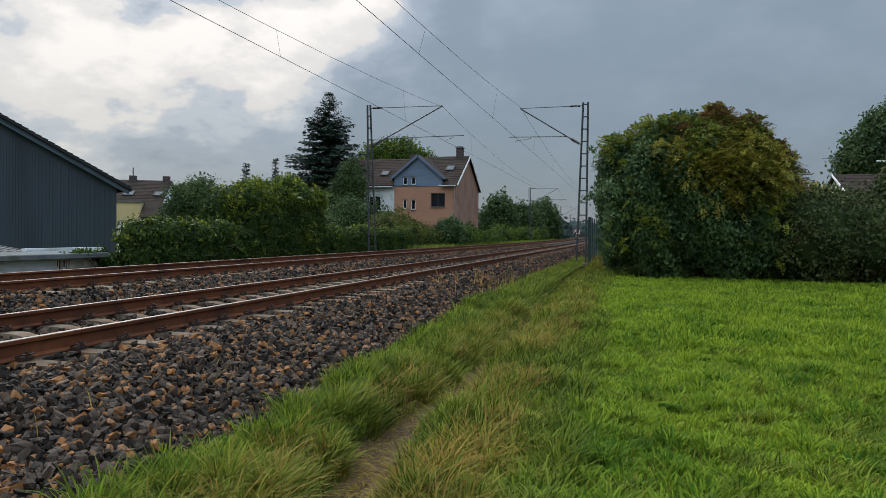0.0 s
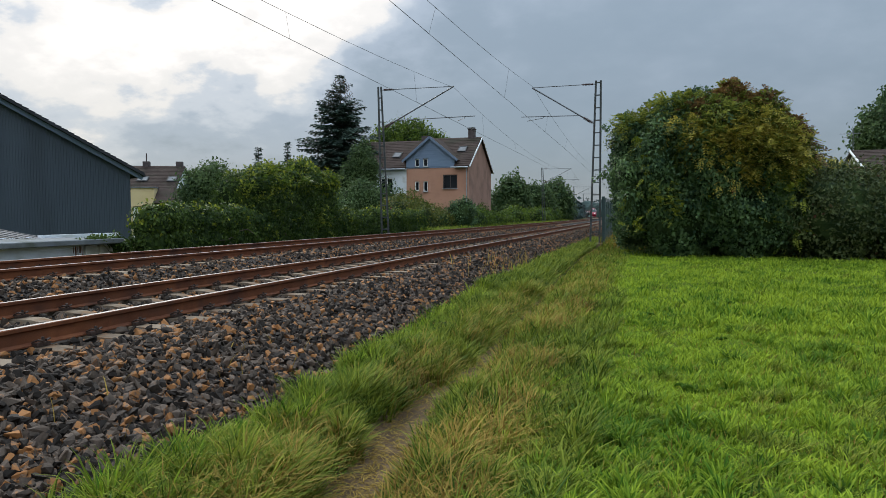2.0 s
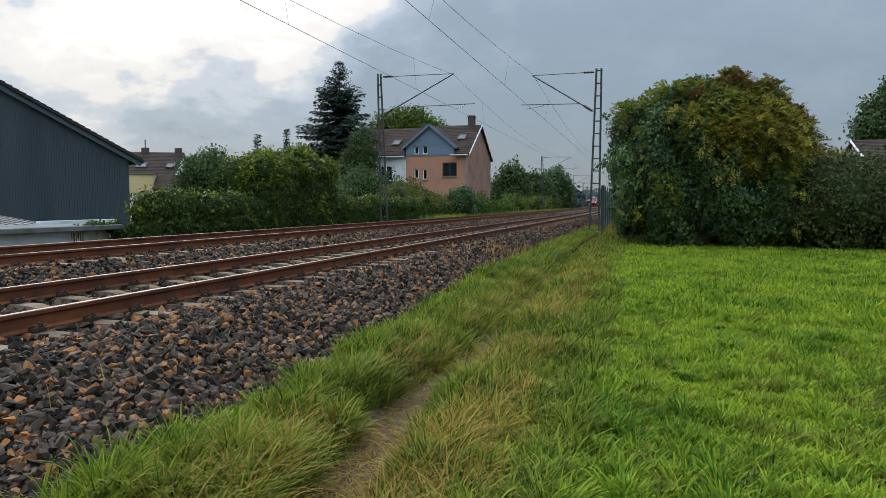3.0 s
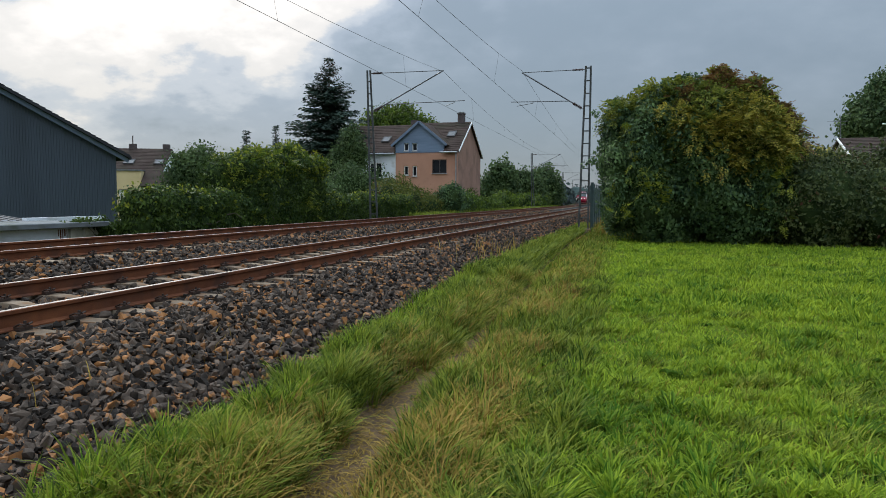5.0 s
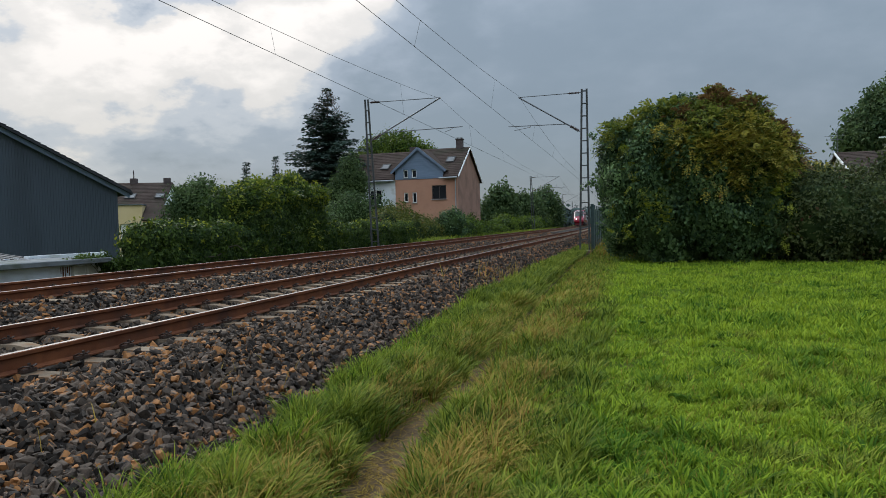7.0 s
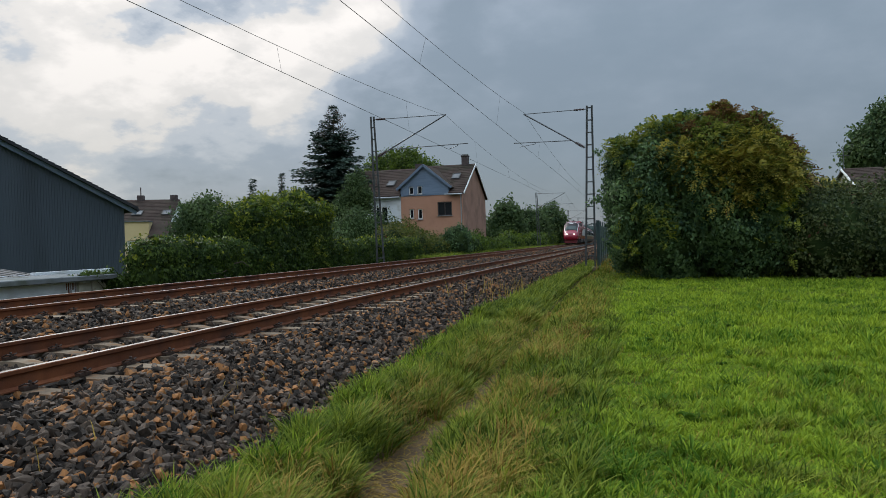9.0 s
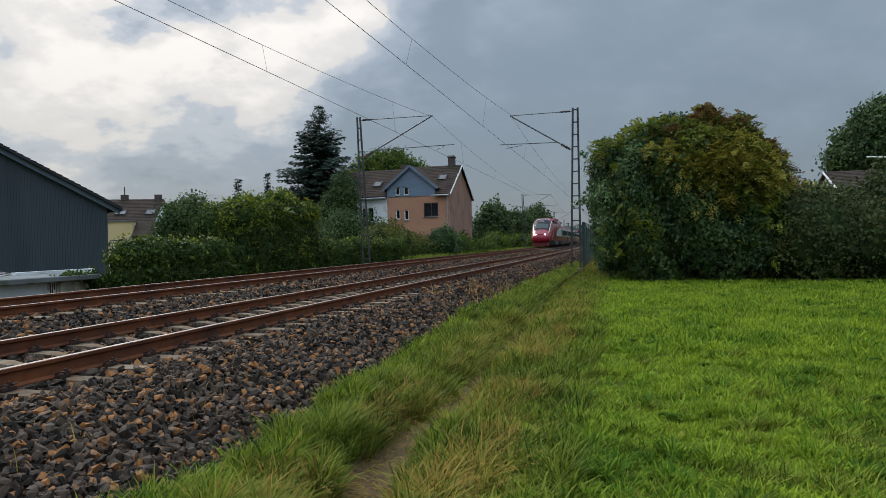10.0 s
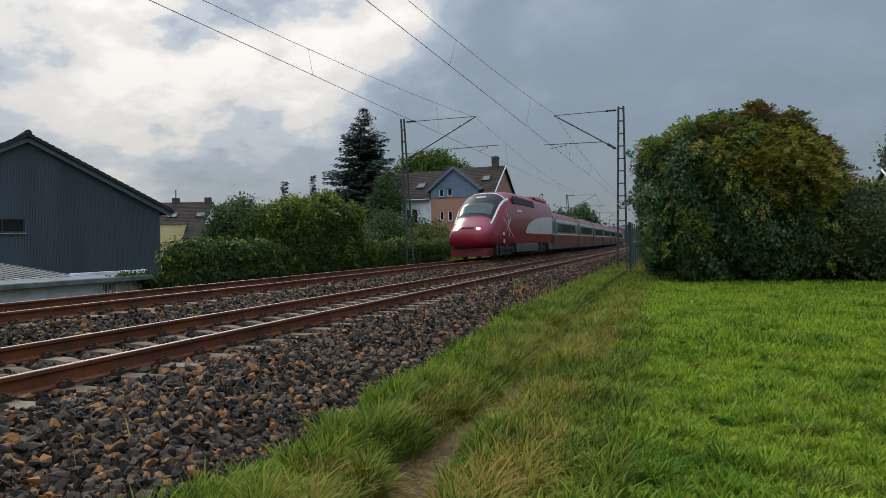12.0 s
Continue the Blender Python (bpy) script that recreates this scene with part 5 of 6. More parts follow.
plant("broad_tree", "large dark round-crowned tree beyond the meadow", "tree",
      [(24.6, 75.0, 8.6, 4.6, 4.6, 4.4), (21.8, 74.0, 8.6, 2.2, 2.6, 2.2), (20.4, 74.0, 7.9, 1.5, 2.0, 1.2), (22.6, 74.0, 11.0, 1.7, 2.0, 1.3), (27.5, 75.0, 8.0, 4.6, 4.6, 4.6), (24.2, 74.5, 12.2, 2.0, 2.4, 1.3), (20.9, 74.0, 6.0, 1.5, 2.0, 1.4), (23.5, 74.0, 4.6, 3.0, 3.0, 3.0)],
      M["tree"], 16, 3600, 9, 0.24, 0.4, base=(24.6, 75, -0.7), trunk=0.45, inner=0.8)

# the green wall along the far side of the line
HB = []
for i in range(38):
    y = 18.05 + i * 0.71
    up_ = 0.06 * math.sin(i * 1.3) + 0.05 * math.sin(i * 0.53)
    HB += [(-14.35 + 0.06 * math.sin(i * 2.1), y, 0.10, 0.50, 0.62, 0.62), (-14.4 + 0.07 * math.sin(i * 1.7), y, 0.66 + up_, 0.50, 0.62, 0.58)]
hd = plant("hedge", "long hedge of dark climbing leaves along the line", "hedge", HB, M["hedge"], 21, 9000, 11, 0.072, 0.08, base=(-14.4, 30, -0.4), trunk=0.04, inner=0.92, droop=0.9, loose=0.5)
part("young_growth", mesh_np("shoots", *leaf_cloud(221, [(x, y, z + 0.12, a, b, c) for x, y, z, a, b, c in HB[1::2]], 620, 5, 0.085, 0.09, 0.4), M["lime"]), None, hd)
SB = []
for i in range(11):
    y = 24.5 + i * 0.62
    top = 2.55 + 0.045 * i + 0.18 * math.sin(i * 1.9)
    SB += [(-14.5, y, 0.5, 0.62, 0.6, 0.8), (-14.6 + 0.1 * math.sin(i * 2.3), y, 1.35, 0.62, 0.6, 0.75), (-14.75, y, top - 0.62, 0.66, 0.62, 0.62), (-15.7, y, top - 0.9, 0.8, 0.7, 0.9)]
SB += [(-15.3, 29.2, 2.95, 0.5, 0.7, 0.5), (-15.6, 30.2, 3.0, 0.5, 0.6, 0.5), (-15.3, 26.5, 2.7, 0.5, 0.7, 0.35)]
ls = plant("large_shrub", "tall block of climbing plants rising over the hedge", "shrub", SB, M["hedge"], 22, 5600, 12, 0.072, 0.10, base=(-15.2, 28, -0.4), inner=0.9, droop=0.9, loose=0.5)
part("young_growth", mesh_np("shoots", *leaf_cloud(222, [(x, y, z + 0.1, a, b, c * 0.9) for x, y, z, a, b, c in SB[2::4] + SB[-3:]], 900, 8, 0.095, 0.13, 0.4), M["lime"]), None, ls)
part("yellowing_growth", mesh_np("sprays", *fronds(223, SB[:4] + SB[4:12] + SB[24:36], 60, 6, 0.42, rise=-0.1), M["lime"]), None, ls)
part("feathery_growth", mesh_np("sprays", *fronds(224, SB[-3:] + SB[2::4], 110, 5, 0.40, rise=0.4, low=0.1), M["bush"]), None, ls)
plant("climbing_plant", "climbing leaves hanging over the garage wall", "climbing plant", [(-16.0, 18.4, 0.05, 0.18, 0.3, 0.35), (-15.9, 18.8, -0.2, 0.2, 0.3, 0.4), (-16.0, 17.6, 0.28, 0.15, 0.6, 0.07)], M["hedge"], 29, 150, 8, 0.06, 0.06, base=(-15.9, 18.7, -0.3), trunk=0.02, inner=0.8)
plant("garden_tree", "round dark green garden tree", "tree",
      [(-31.4, 45.0, 2.3, 1.5, 1.8, 2.2), (-30.2, 45.0, 2.5, 1.5, 1.8, 2.2), (-29.0, 45.5, 1.9, 1.3, 1.8, 1.8), (-32.4, 45.5, 1.4, 1.0, 1.4, 1.5)], M["tree"], 23, 1800, 9, 0.14, 0.25, base=(-31, 45, -2), trunk=0.2)
conifer(-29.3, 65.0, -2.0, 17.1, 8.0, 31, "tall dark spruce with drooping branches and a cone-laden top", cones=True, tiers=30)
plant("garden_tree", "olive green tree between the spruce and the white house", "tree",
      [(-24.3, 58.5, 5.5, 0.9, 1.2, 2.0), (-23.6, 58.5, 4.9, 0.7, 1.1, 1.3), (-25.3, 58.5, 3.8, 1.1, 1.3, 2.0)], M["tree"], 34, 900, 9, 0.13, 0.22, base=(-24.4, 58.5, -2), trunk=0.18)
conifer(-38.6, 65.0, -2.0, 10.2, 1.9, 32, "small slim spruce behind the shrubs", tiers=24, fine=0.85)
conifer(-35.8, 66.0, -2.0, 10.9, 1.0, 33, "thin young spruce with a sparse top", tiers=20, fine=0.8)
plant("broad_tree", "pale green tree behind the houses", "tree",
      [(-31.0, 86.0, 8.4, 3.6, 3.4, 4.2), (-28.3, 86.0, 9.0, 3.2, 3.2, 3.7), (-26.2, 87.0, 7.6, 2.4, 2.6, 3.5), (-33.5, 86.0, 5.5, 3.0, 3.0, 5.0)], M["bush"], 24, 4200, 8, 0.22, 0.4, base=(-30, 86, -2), trunk=0.35)
plant("lineside_shrub", "mixed green shrubs growing below the spruce", "shrub",
      [(-23.2, 50.0, 0.8, 1.8, 1.8, 2.0), (-20.8, 49.5, 1.4, 1.7, 1.8, 2.2), (-19.2, 50.0, 1.0, 1.5, 1.6, 2.3), (-21.8, 47.0, 0.3, 2.2, 1.8, 1.8), (-24.8, 50.5, 0.2, 1.6, 1.6, 2.0)], M["tree"], 25, 2000, 9, 0.12, 0.24, base=(-21.5, 50, -2), inner=0.85)
plant("vine_bank", "bank of reddening vines and shrubs before the house", "shrub",
      [(-16.6, 46.5, 0.6, 1.3, 2.2, 1.6), (-15.9, 49.0, 0.4, 1.2, 2.0, 1.4), (-17.5, 50.5, 0.9, 1.4, 1.6, 1.8), (-15.2, 52.0, 0.2, 1.1, 1.6, 1.2), (-16.4, 53.5, 0.5, 1.2, 1.5, 1.4)], M["vine"], 26, 1900, 9, 0.11, 0.2, base=(-16.2, 50, -1.2), inner=0.86)
plant("round_shrub", "dense dark round shrub by the house corner", "shrub", [(-13.9, 53.5, 0.75, 1.15, 1.2, 1.45), (-14.5, 54.5, 0.5, 1.0, 1.2, 1.3)], M["ivy"], 27, 700, 10, 0.10, 0.13, base=(-14, 53.6, -0.2), inner=0.9)
plant("lineside_shrub", "light green weeds and shrubs beside the house", "shrub", [(-13.6, 58.0, 0.4, 0.9, 2.0, 1.1), (-14.2, 62.0, 0.6, 1.0, 2.5, 1.2), (-14.4, 67.0, 0.3, 1.0, 3.0, 0.9), (-14.8, 75.0, 0.3, 1.2, 4.0, 1.0)], M["bush"], 28, 1200, 8, 0.12, 0.2, base=(-14, 62, -0.4), inner=0.85)
plant("broad_tree", "dark green tree beside the line", "tree", [(-21.3, 115.0, 3.4, 2.2, 2.4, 4.2), (-22.6, 115.0, 2.2, 2.0, 2.2, 3.0), (-20.2, 115.5, 2.6, 1.8, 2.0, 3.4)], M["tree"], 41, 1000, 8, 0.32, 0.45, base=(-21.3, 115, -2), trunk=0.25)
plant("broad_tree", "dark green tree beside the line", "tree", [(-18.6, 122.0, 2.8, 2.2, 2.4, 3.6), (-16.8, 124.0, 2.2, 1.8, 2.2, 3.4)], M["tree"], 42, 800, 8, 0.32, 0.45, base=(-18.6, 122, -2), trunk=0.25)
plant("broad_tree", "round-crowned tree beside the line", "tree", [(-17.2, 142.0, 4.0, 2.7, 2.8, 4.0), (-15.6, 144.0, 2.4, 1.8, 2.4, 3.2), (-18.9, 143.0, 2.6, 2.2, 2.4, 3.6)], M["tree"], 43, 900, 8, 0.36, 0.5, base=(-17.2, 142, -2), trunk=0.25)
plant("lineside_shrub", "grey-green shrubs beside the distant track", "shrub", [(-16.6, 92.0, 0.4, 1.6, 3.0, 1.5), (-15.0, 104.0, 0.5, 0.9, 1.4, 1.6), (-17.5, 106.0, 0.3, 2.0, 2.4, 1.5), (-15.4, 116.0, 0.4, 1.0, 3.0, 1.4), (-16.0, 130.0, 0.5, 1.2, 4.0, 1.5)], M["bush"], 44, 1100, 8, 0.2, 0.3, base=(-16.5, 100, -0.8), inner=0.85)
plant("lineside_tree", "trees behind the fence beside the line", "tree", [(1.5, 70.0, 1.5, 2.6, 6.0, 2.4), (2.0, 90.0, 2.0, 3.0, 8.0, 2.8), (-0.6, 120.0, 2.0, 2.2, 10.0, 2.4), (-2.5, 160.0, 2.5, 3.0, 14.0, 3.0)], M["tree"], 45, 1500, 8, 0.3, 0.45, base=(1.5, 70, -0.7))


def woods():
    rng = random.Random(8)
    bl = []
    for i in range(70):
        x = -420 + i * 11 + rng.uniform(-4, 4)
        y = 640 + rng.uniform(-30, 60)
        bl.append((x, y, 2.0, rng.uniform(8, 13), 9, rng.uniform(7, 12) * (1.25 if x > -60 else 1)))
    for i in range(16):
        y = 190 + i * 24
        bl.append((-14.0 - curve(y) - rng.uniform(2.5, 4), y, 1.0, 3.0, 8.0, rng.uniform(3, 5)))
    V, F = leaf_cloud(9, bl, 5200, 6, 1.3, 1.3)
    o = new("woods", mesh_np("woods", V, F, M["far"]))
    tagged(o, "woods on the horizon, coloured blue-green for haze", "woods", kind="stuff")
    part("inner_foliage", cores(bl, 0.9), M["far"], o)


woods()


# a spray of ivy that reaches out from the thicket to the mast
def ivy_spray(a, b, seed):
    t = thing("ivy_spray", "loose leafy ivy tendril reaching out from the thicket", "branch", "tendrils of the thicket")
    bm = B()
    limb(bm, a, b, 0.02, 0.006, seed, 6, 0.05)
    part("stem", bm, M["bark"], t)
    rng = random.Random(seed)
    bl = []
    for i in range(9):
        k = i / 8
        p = Vector(a).lerp(Vector(b), k)
        bl.append((p.x, p.y, p.z + rng.uniform(-.1, .1), 0.16, 0.16, 0.13))
    V, F = leaf_cloud(seed, bl, 45, 3, 0.085, 0.06)
    part("leaves", mesh_np("leaves", V, F, M["ivy"]), None, t)


ivy_spray((-0.9, 29.5, 3.35), (-2.15, 33.0, 2.55), 3)
ivy_spray((-0.7, 29.3, 4.2), (-1.75, 32.0, 4.75), 4)
ivy_spray((3.6, 28.9, 5.0), (4.6, 28.7, 5.55), 6)
ivy_spray((0.6, 29.0, 4.8), (0.35, 28.9, 5.45), 7)
ivy_spray((1.6, 29.0, 5.0), (1.9, 28.9, 5.75), 9)
ivy_spray((5.6, 28.9, 3.0), (5.9, 28.8, 3.9), 10)
_q = random.Random(23)
for i in range(16):
    x = _q.uniform(0.2, 5.2)
    z = float(np.interp(x, [-1, 0, 0.6, 1.5, 3.0, 4.2, 5.4], [3.4, 4.0, 4.9, 5.1, 5.4, 4.4, 3.4]))
    ivy_spray((x, 28.9, z - 0.3), (x + _q.uniform(-.35, .35), 28.7, z + _q.uniform(0.15, 0.6)), 100 + i)



# ---- grass ----
M.update(
    meadow=mat("meadow_grass", (0.045, 0.115, 0.010), (0.305, 0.395, 0.032), 1.1, 0.7, bump=0.0, spec=0.06, fine=6, island=0.6, leaf=0.3, contrast=0.36),
    # the deep first green of the long grass includes painted shade among stems
    long=mat("long_verge_grass", (0.024, 0.060, 0.005), (0.235, 0.270, 0.034), 0.9, 0.7, bump=0.0, spec=0.08, fine=6, island=0.7, leaf=0.25, contrast=0.36),
    dry=mat("dry_grass", (0.12, 0.075, 0.014), (0.38, 0.265, 0.062), 0.9, 0.8, bump=0.0, spec=0.08, fine=6, island=0.6, leaf=0.2, contrast=0.36),
    weed=mat("weed_leaf", (0.04, 0.09, 0.008), (0.10, 0.18, 0.015), 1.5, 0.7, bump=0.0, spec=0.08, island=0.5, leaf=0.3),
)


def blades(seed, x, y, height, width, bend, wind=(0.35, -0.1), az=None):
    """Arching grass blades at x, y; five triangles each."""
    rng = np.random.default_rng(seed)
    n = len(x)
    a0 = x + np.vectorize(curve)(y)
    z = np.interp(a0 - swing(a0, y), GX, GZ) - 0.015
    p = np.stack([x, y, z], 1)
    az = rng.random(n) * 6.283 if az is None else az
    d = np.stack([np.cos(az) + wind[0], np.sin(az) + wind[1], 0 * az], 1) * (bend * rng.uniform(0.3, 1.3, n) * height)[:, None]
    sa = az + 1.57 + rng.normal(size=n) * 0.5
    s = np.stack([np.cos(sa), np.sin(sa), 0 * sa], 1) * (width * 0.5 * rng.uniform(0.7, 1.3, n))[:, None]
    h = (height * rng.uniform(0.6, 1.25, n))[:, None]
    fall = (0.30 * bend * rng.uniform(0.5, 1.5, n))[:, None]
    u = np.array([0, 0, 1.0])

    def along(k):
        return p + d * k ** 1.8 + u * h * (k - fall * k ** 3)
    m1, m2 = along(0.42), along(0.76)
    V = np.stack([p - s, p + s, m1 + s * 0.95, m1 - s * 0.95, m2 + s * 0.65, m2 - s * 0.65, along(1.0)], 1).reshape(-1, 3)
    i = np.arange(n)[:, None] * 7
    F = np.concatenate([i + [0, 1, 2], i + [0, 2, 3], i + [3, 2, 4], i + [3, 4, 5], i + [5, 4, 6]])
    return V, F


def tufts(seed, x, y, height, per, spread, width, bend, wind=(0.25, -0.1)):
    """Tufts whose blades lean away from their middle."""
    rng = np.random.default_rng(seed)
    n = len(x) * per
    a, r = rng.random(n) * 6.283, np.sqrt(rng.random(n)) * np.repeat(spread * rng.uniform(0.6, 1.4, len(x)), per)
    return blades(seed + 500, np.repeat(x, per) + r * np.cos(a), np.repeat(y, per) + r * np.sin(a), np.repeat(height * rng.uniform(0.55, 1.35, len(x)), per), width, bend, wind, a)


GX = np.concatenate([[-400, -40, -17.5, -15.2], np.linspace(-15, 12, 400), [400]])
GZ = np.array([profile(float(v)) for v in GX])


def sow(seed, n, x0, x1, y0, y1, clump=0.0):
    rng = np.random.default_rng(seed)
    y = np.exp(rng.uniform(math.log(y0), math.log(y1), n))
    x = x0 + (x1 - x0) * rng.random(n)
    if clump:
        k = np.round(rng.random(n) * n / 14)
        x += np.sin(k * 12.9) * clump
        y += np.cos(k * 78.2) * clump
    return x, y


def field(seed, n, y0, y1):
    """Points over the open meadow, denser near the eye."""
    rng = np.random.default_rng(seed)
    y = np.exp(rng.uniform(math.log(y0), math.log(y1), n))
    x = -0.75 - 0.55 * rng.random(n) ** 2 + rng.random(n) * (0.40 * y + 2.2)
    return x, y


def join(name, label, parts, mats, category):
    V, F, mi, o = [], [], [], 0
    for k, (v, f) in enumerate(parts):
        V.append(v), F.append(f + o), mi.append(np.full(len(f), mats[k][1]))
        o += len(v)
    ob = new(name, mesh_np(name, np.concatenate(V), np.concatenate(F), [m[0] for m in sorted({(m[0].name, m[1]): m for m in mats}.values(), key=lambda q: q[1])], np.concatenate(mi)))
    return tagged(ob, label, category, kind="stuff")


def tall(x, lo, hi, seed):
    """Uneven growth: taller in patches."""
    return np.array([lo + (hi - lo) * min(1.0, max(0.0, 0.45 + 0.7 * noise.noise((a * 1.7, b * 1.1, seed)) + 0.75 * noise.noise((a * 6.0, b * 4.5, seed + 9)))) for a, b in x])


def edge_x(y):
    """Where the grass meets the ballast."""
    return np.interp(y, [2.4, 4.5, 6.5, 9.5, 14.0, 44.0], [-2.66, -2.60, -2.78, -2.92, -3.12, -3.05])


def left_of_path(seed, n, y0, y1):
    x, y = sow(seed, n, 0.0, 1.0, y0, y1)
    return edge_x(y) + x * (path_x(y) - 0.06 - edge_x(y)), y


t1, t2 = field(151, 4200, 3.0, 10.5), field(152, 3200, 10.0, 28.0)
th1, th2 = tall(np.stack(t1, 1), 0.045, 0.145, 6.0), tall(np.stack(t2, 1), 0.05, 0.18, 6.0)
s1 = field(155, 75, 3.4, 26.0)
fx, fy = field(51, 60000, 3.0, 11.0)
gx, gy = field(52, 48000, 10.5, 30.0)
hf = tall(np.stack([fx, fy], 1), 0.02, 0.10, 2.0)
hg = tall(np.stack([gx, gy], 1), 0.035, 0.15, 2.0)
dx_, dy_ = field(53, 5000, 3.0, 14.0)
tr = np.random.default_rng(57)
tx, ty = field(58, 130, 3.2, 24.0)
tx, ty = np.repeat(tx, 70), np.repeat(ty, 70)
tx, ty = tx + tr.normal(size=len(tx)) * 0.06, ty + tr.normal(size=len(ty)) * 0.06
nx, ny = tr.uniform(-0.7, 6.0, 16000), tr.uniform(-5.0, 3.1, 16000)
join("meadow_grass", "short bright green meadow grass", [
    tufts(153, *t1, th1, 18, 0.06, 0.0125, 0.75, (0.1, 0.0)), tufts(154, *t2, th2, 12, 0.11, 0.022, 0.65, (0.1, 0.0)), tufts(156, *s1, np.full(75, 0.13), 60, 0.10, 0.014, 0.9, (0.0, 0.0)),
    blades(60, nx, ny, np.full(16000, 0.08), 0.02, 0.9),
    blades(59, tx, ty, tr.uniform(0.08, 0.19, len(tx)), 0.010, 0.9),
    blades(54, fx, fy, hf, 0.0105, 0.8, (0.1, 0.0)), blades(55, gx, gy, hg, 0.020, 0.65, (0.1, 0.0)), blades(56, dx_, dy_, np.full(len(dx_), 0.10), 0.006, 0.9)],
    [(M["meadow"], 0), (M["meadow"], 0), (M["weed"], 3), (M["meadow"], 0), (M["long"], 2), (M["meadow"], 0), (M["meadow"], 0), (M["dry"], 1)], "grass")

def patchy(xy):
    k = np.array([noise.noise((a * 1.3, b * 0.7, 4.0)) > -0.12 for a, b in zip(*xy)])
    return xy[0][k], xy[1][k]


ax_, ay_ = left_of_path(61, 7000, 2.4, 14.0)
q1, q2 = left_of_path(161, 2100, 2.5, 14.0), sow(162, 1500, -1.75, -0.35, 2.5, 14.0)
q4, q5 = patchy(sow(167, 620, -2.35, -1.70, 2.5, 15.0)), patchy(sow(168, 650, -1.55, -0.8, 2.5, 15.0))
q3 = sow(163, 900, 0.0, 0.38, 2.5, 15.0)
q3 = (edge_x(q3[1]) + q3[0], q3[1])
bx_, by_ = sow(62, 6000, -1.7, -0.55, 2.4, 14.0, 0.05)
cx_, cy_ = left_of_path(63, 24000, 13.0, 44.0)
ex_, ey_ = sow(64, 15000, -2.0, -0.75, 13.0, 44.0, 0.25)
dd1 = sow(65, 1800, -2.3, -1.72, 2.4, 16.0, 0.06)
dd2 = sow(66, 2200, -1.52, -0.85, 2.4, 18.0, 0.06)
dd3 = sow(67, 2200, -2.2, -0.8, 14.0, 44.0, 0.1)
back = (tr.uniform(-2.85, -0.6, 9000), tr.uniform(-5.0, 2.5, 9000))
twigs = (tr.uniform(-3.7, -2.8, 22), tr.uniform(3.4, 7.0, 22))
stalks = (tr.normal(-3.3, 0.25, 160)[:80], tr.normal(18.0, 2.2, 160)[:80])


dd1, dd2, dd3 = patchy(dd1), patchy(dd2), patchy(dd3)
rest = sow(68, 6000, -1.86, -1.40, 2.4, 16.0, 0.03)
rest = (rest[0] + path_x(rest[1]) + 1.63, rest[1])


def hts(xy, lo, hi):
    """Heights along the verge; trodden short in the path."""
    x, y = xy
    off = np.abs(x - path_x(y))
    wide = np.interp(y, [2, 4.8, 5.8, 7.0, 8.2, 9.0, 44], [0.20, 0.17, 0.11, 0.10, 0.05, 0.01, -0.02])
    wide = wide * np.array([1.0 + 0.7 * noise.noise((a * 4.0, b * 3.0, 7.0)) for a, b in zip(x, y)])
    return tall(np.stack(xy, 1), lo, hi, 5.0) * np.clip((off - wide) / 0.10, 0.0, 1.0) + 0.012


join("verge_grass", "long windblown grass with dry stalks along a trodden path", [
    tufts(164, *q1, hts(q1, 0.12, 0.30), 16, 0.05, 0.011, 0.75, (0.3, -0.1)), tufts(165, *q2, hts(q2, 0.09, 0.24), 16, 0.05, 0.011, 0.75, (0.15, 0.0)), tufts(166, *q3, hts(q3, 0.10, 0.24), 16, 0.045, 0.011, 0.65, (0.2, 0.0)),
    tufts(167, *q4, hts(q4, 0.16, 0.33), 10, 0.05, 0.008, 1.0, (0.35, -0.1)), tufts(168, *q5, hts(q5, 0.14, 0.28), 12, 0.06, 0.008, 1.0, (0.2, 0.0)),
    blades(71, ax_, ay_, hts((ax_, ay_), 0.08, 0.30), 0.012, 0.7, (0.2, 0.0)), blades(72, bx_, by_, hts((bx_, by_), 0.05, 0.24), 0.012, 0.7, (0.1, 0.0)),
    blades(73, cx_, cy_, hts((cx_, cy_), 0.14, 0.36), 0.018, 0.7), blades(74, ex_, ey_, hts((ex_, ey_), 0.1, 0.25), 0.018, 0.7),
    blades(75, *dd1, hts(dd1, 0.15, 0.38), 0.006, 1.0), blades(76, *dd2, hts(dd2, 0.14, 0.36), 0.006, 1.0), blades(77, *dd3, hts(dd3, 0.15, 0.32), 0.012, 0.9),
    blades(79, *back, np.full(9000, 0.2), 0.022, 0.8), blades(86, *stalks, np.full(80, 0.42), 0.012, 0.35),
    blades(78, *rest, np.full(6000, 0.05), 0.007, 2.2), blades(87, *twigs, np.full(22, 0.24), 0.008, 0.6)],
    [(M["long"], 0)] * 2 + [(M["meadow"], 2)] + [(M["dry"], 1)] * 2 + [(M["long"], 0)] * 4 + [(M["dry"], 1)] * 3 + [(M["long"], 0), (M["dry"], 1), (M["dry"], 1), (M["dry"], 1)], "grass")

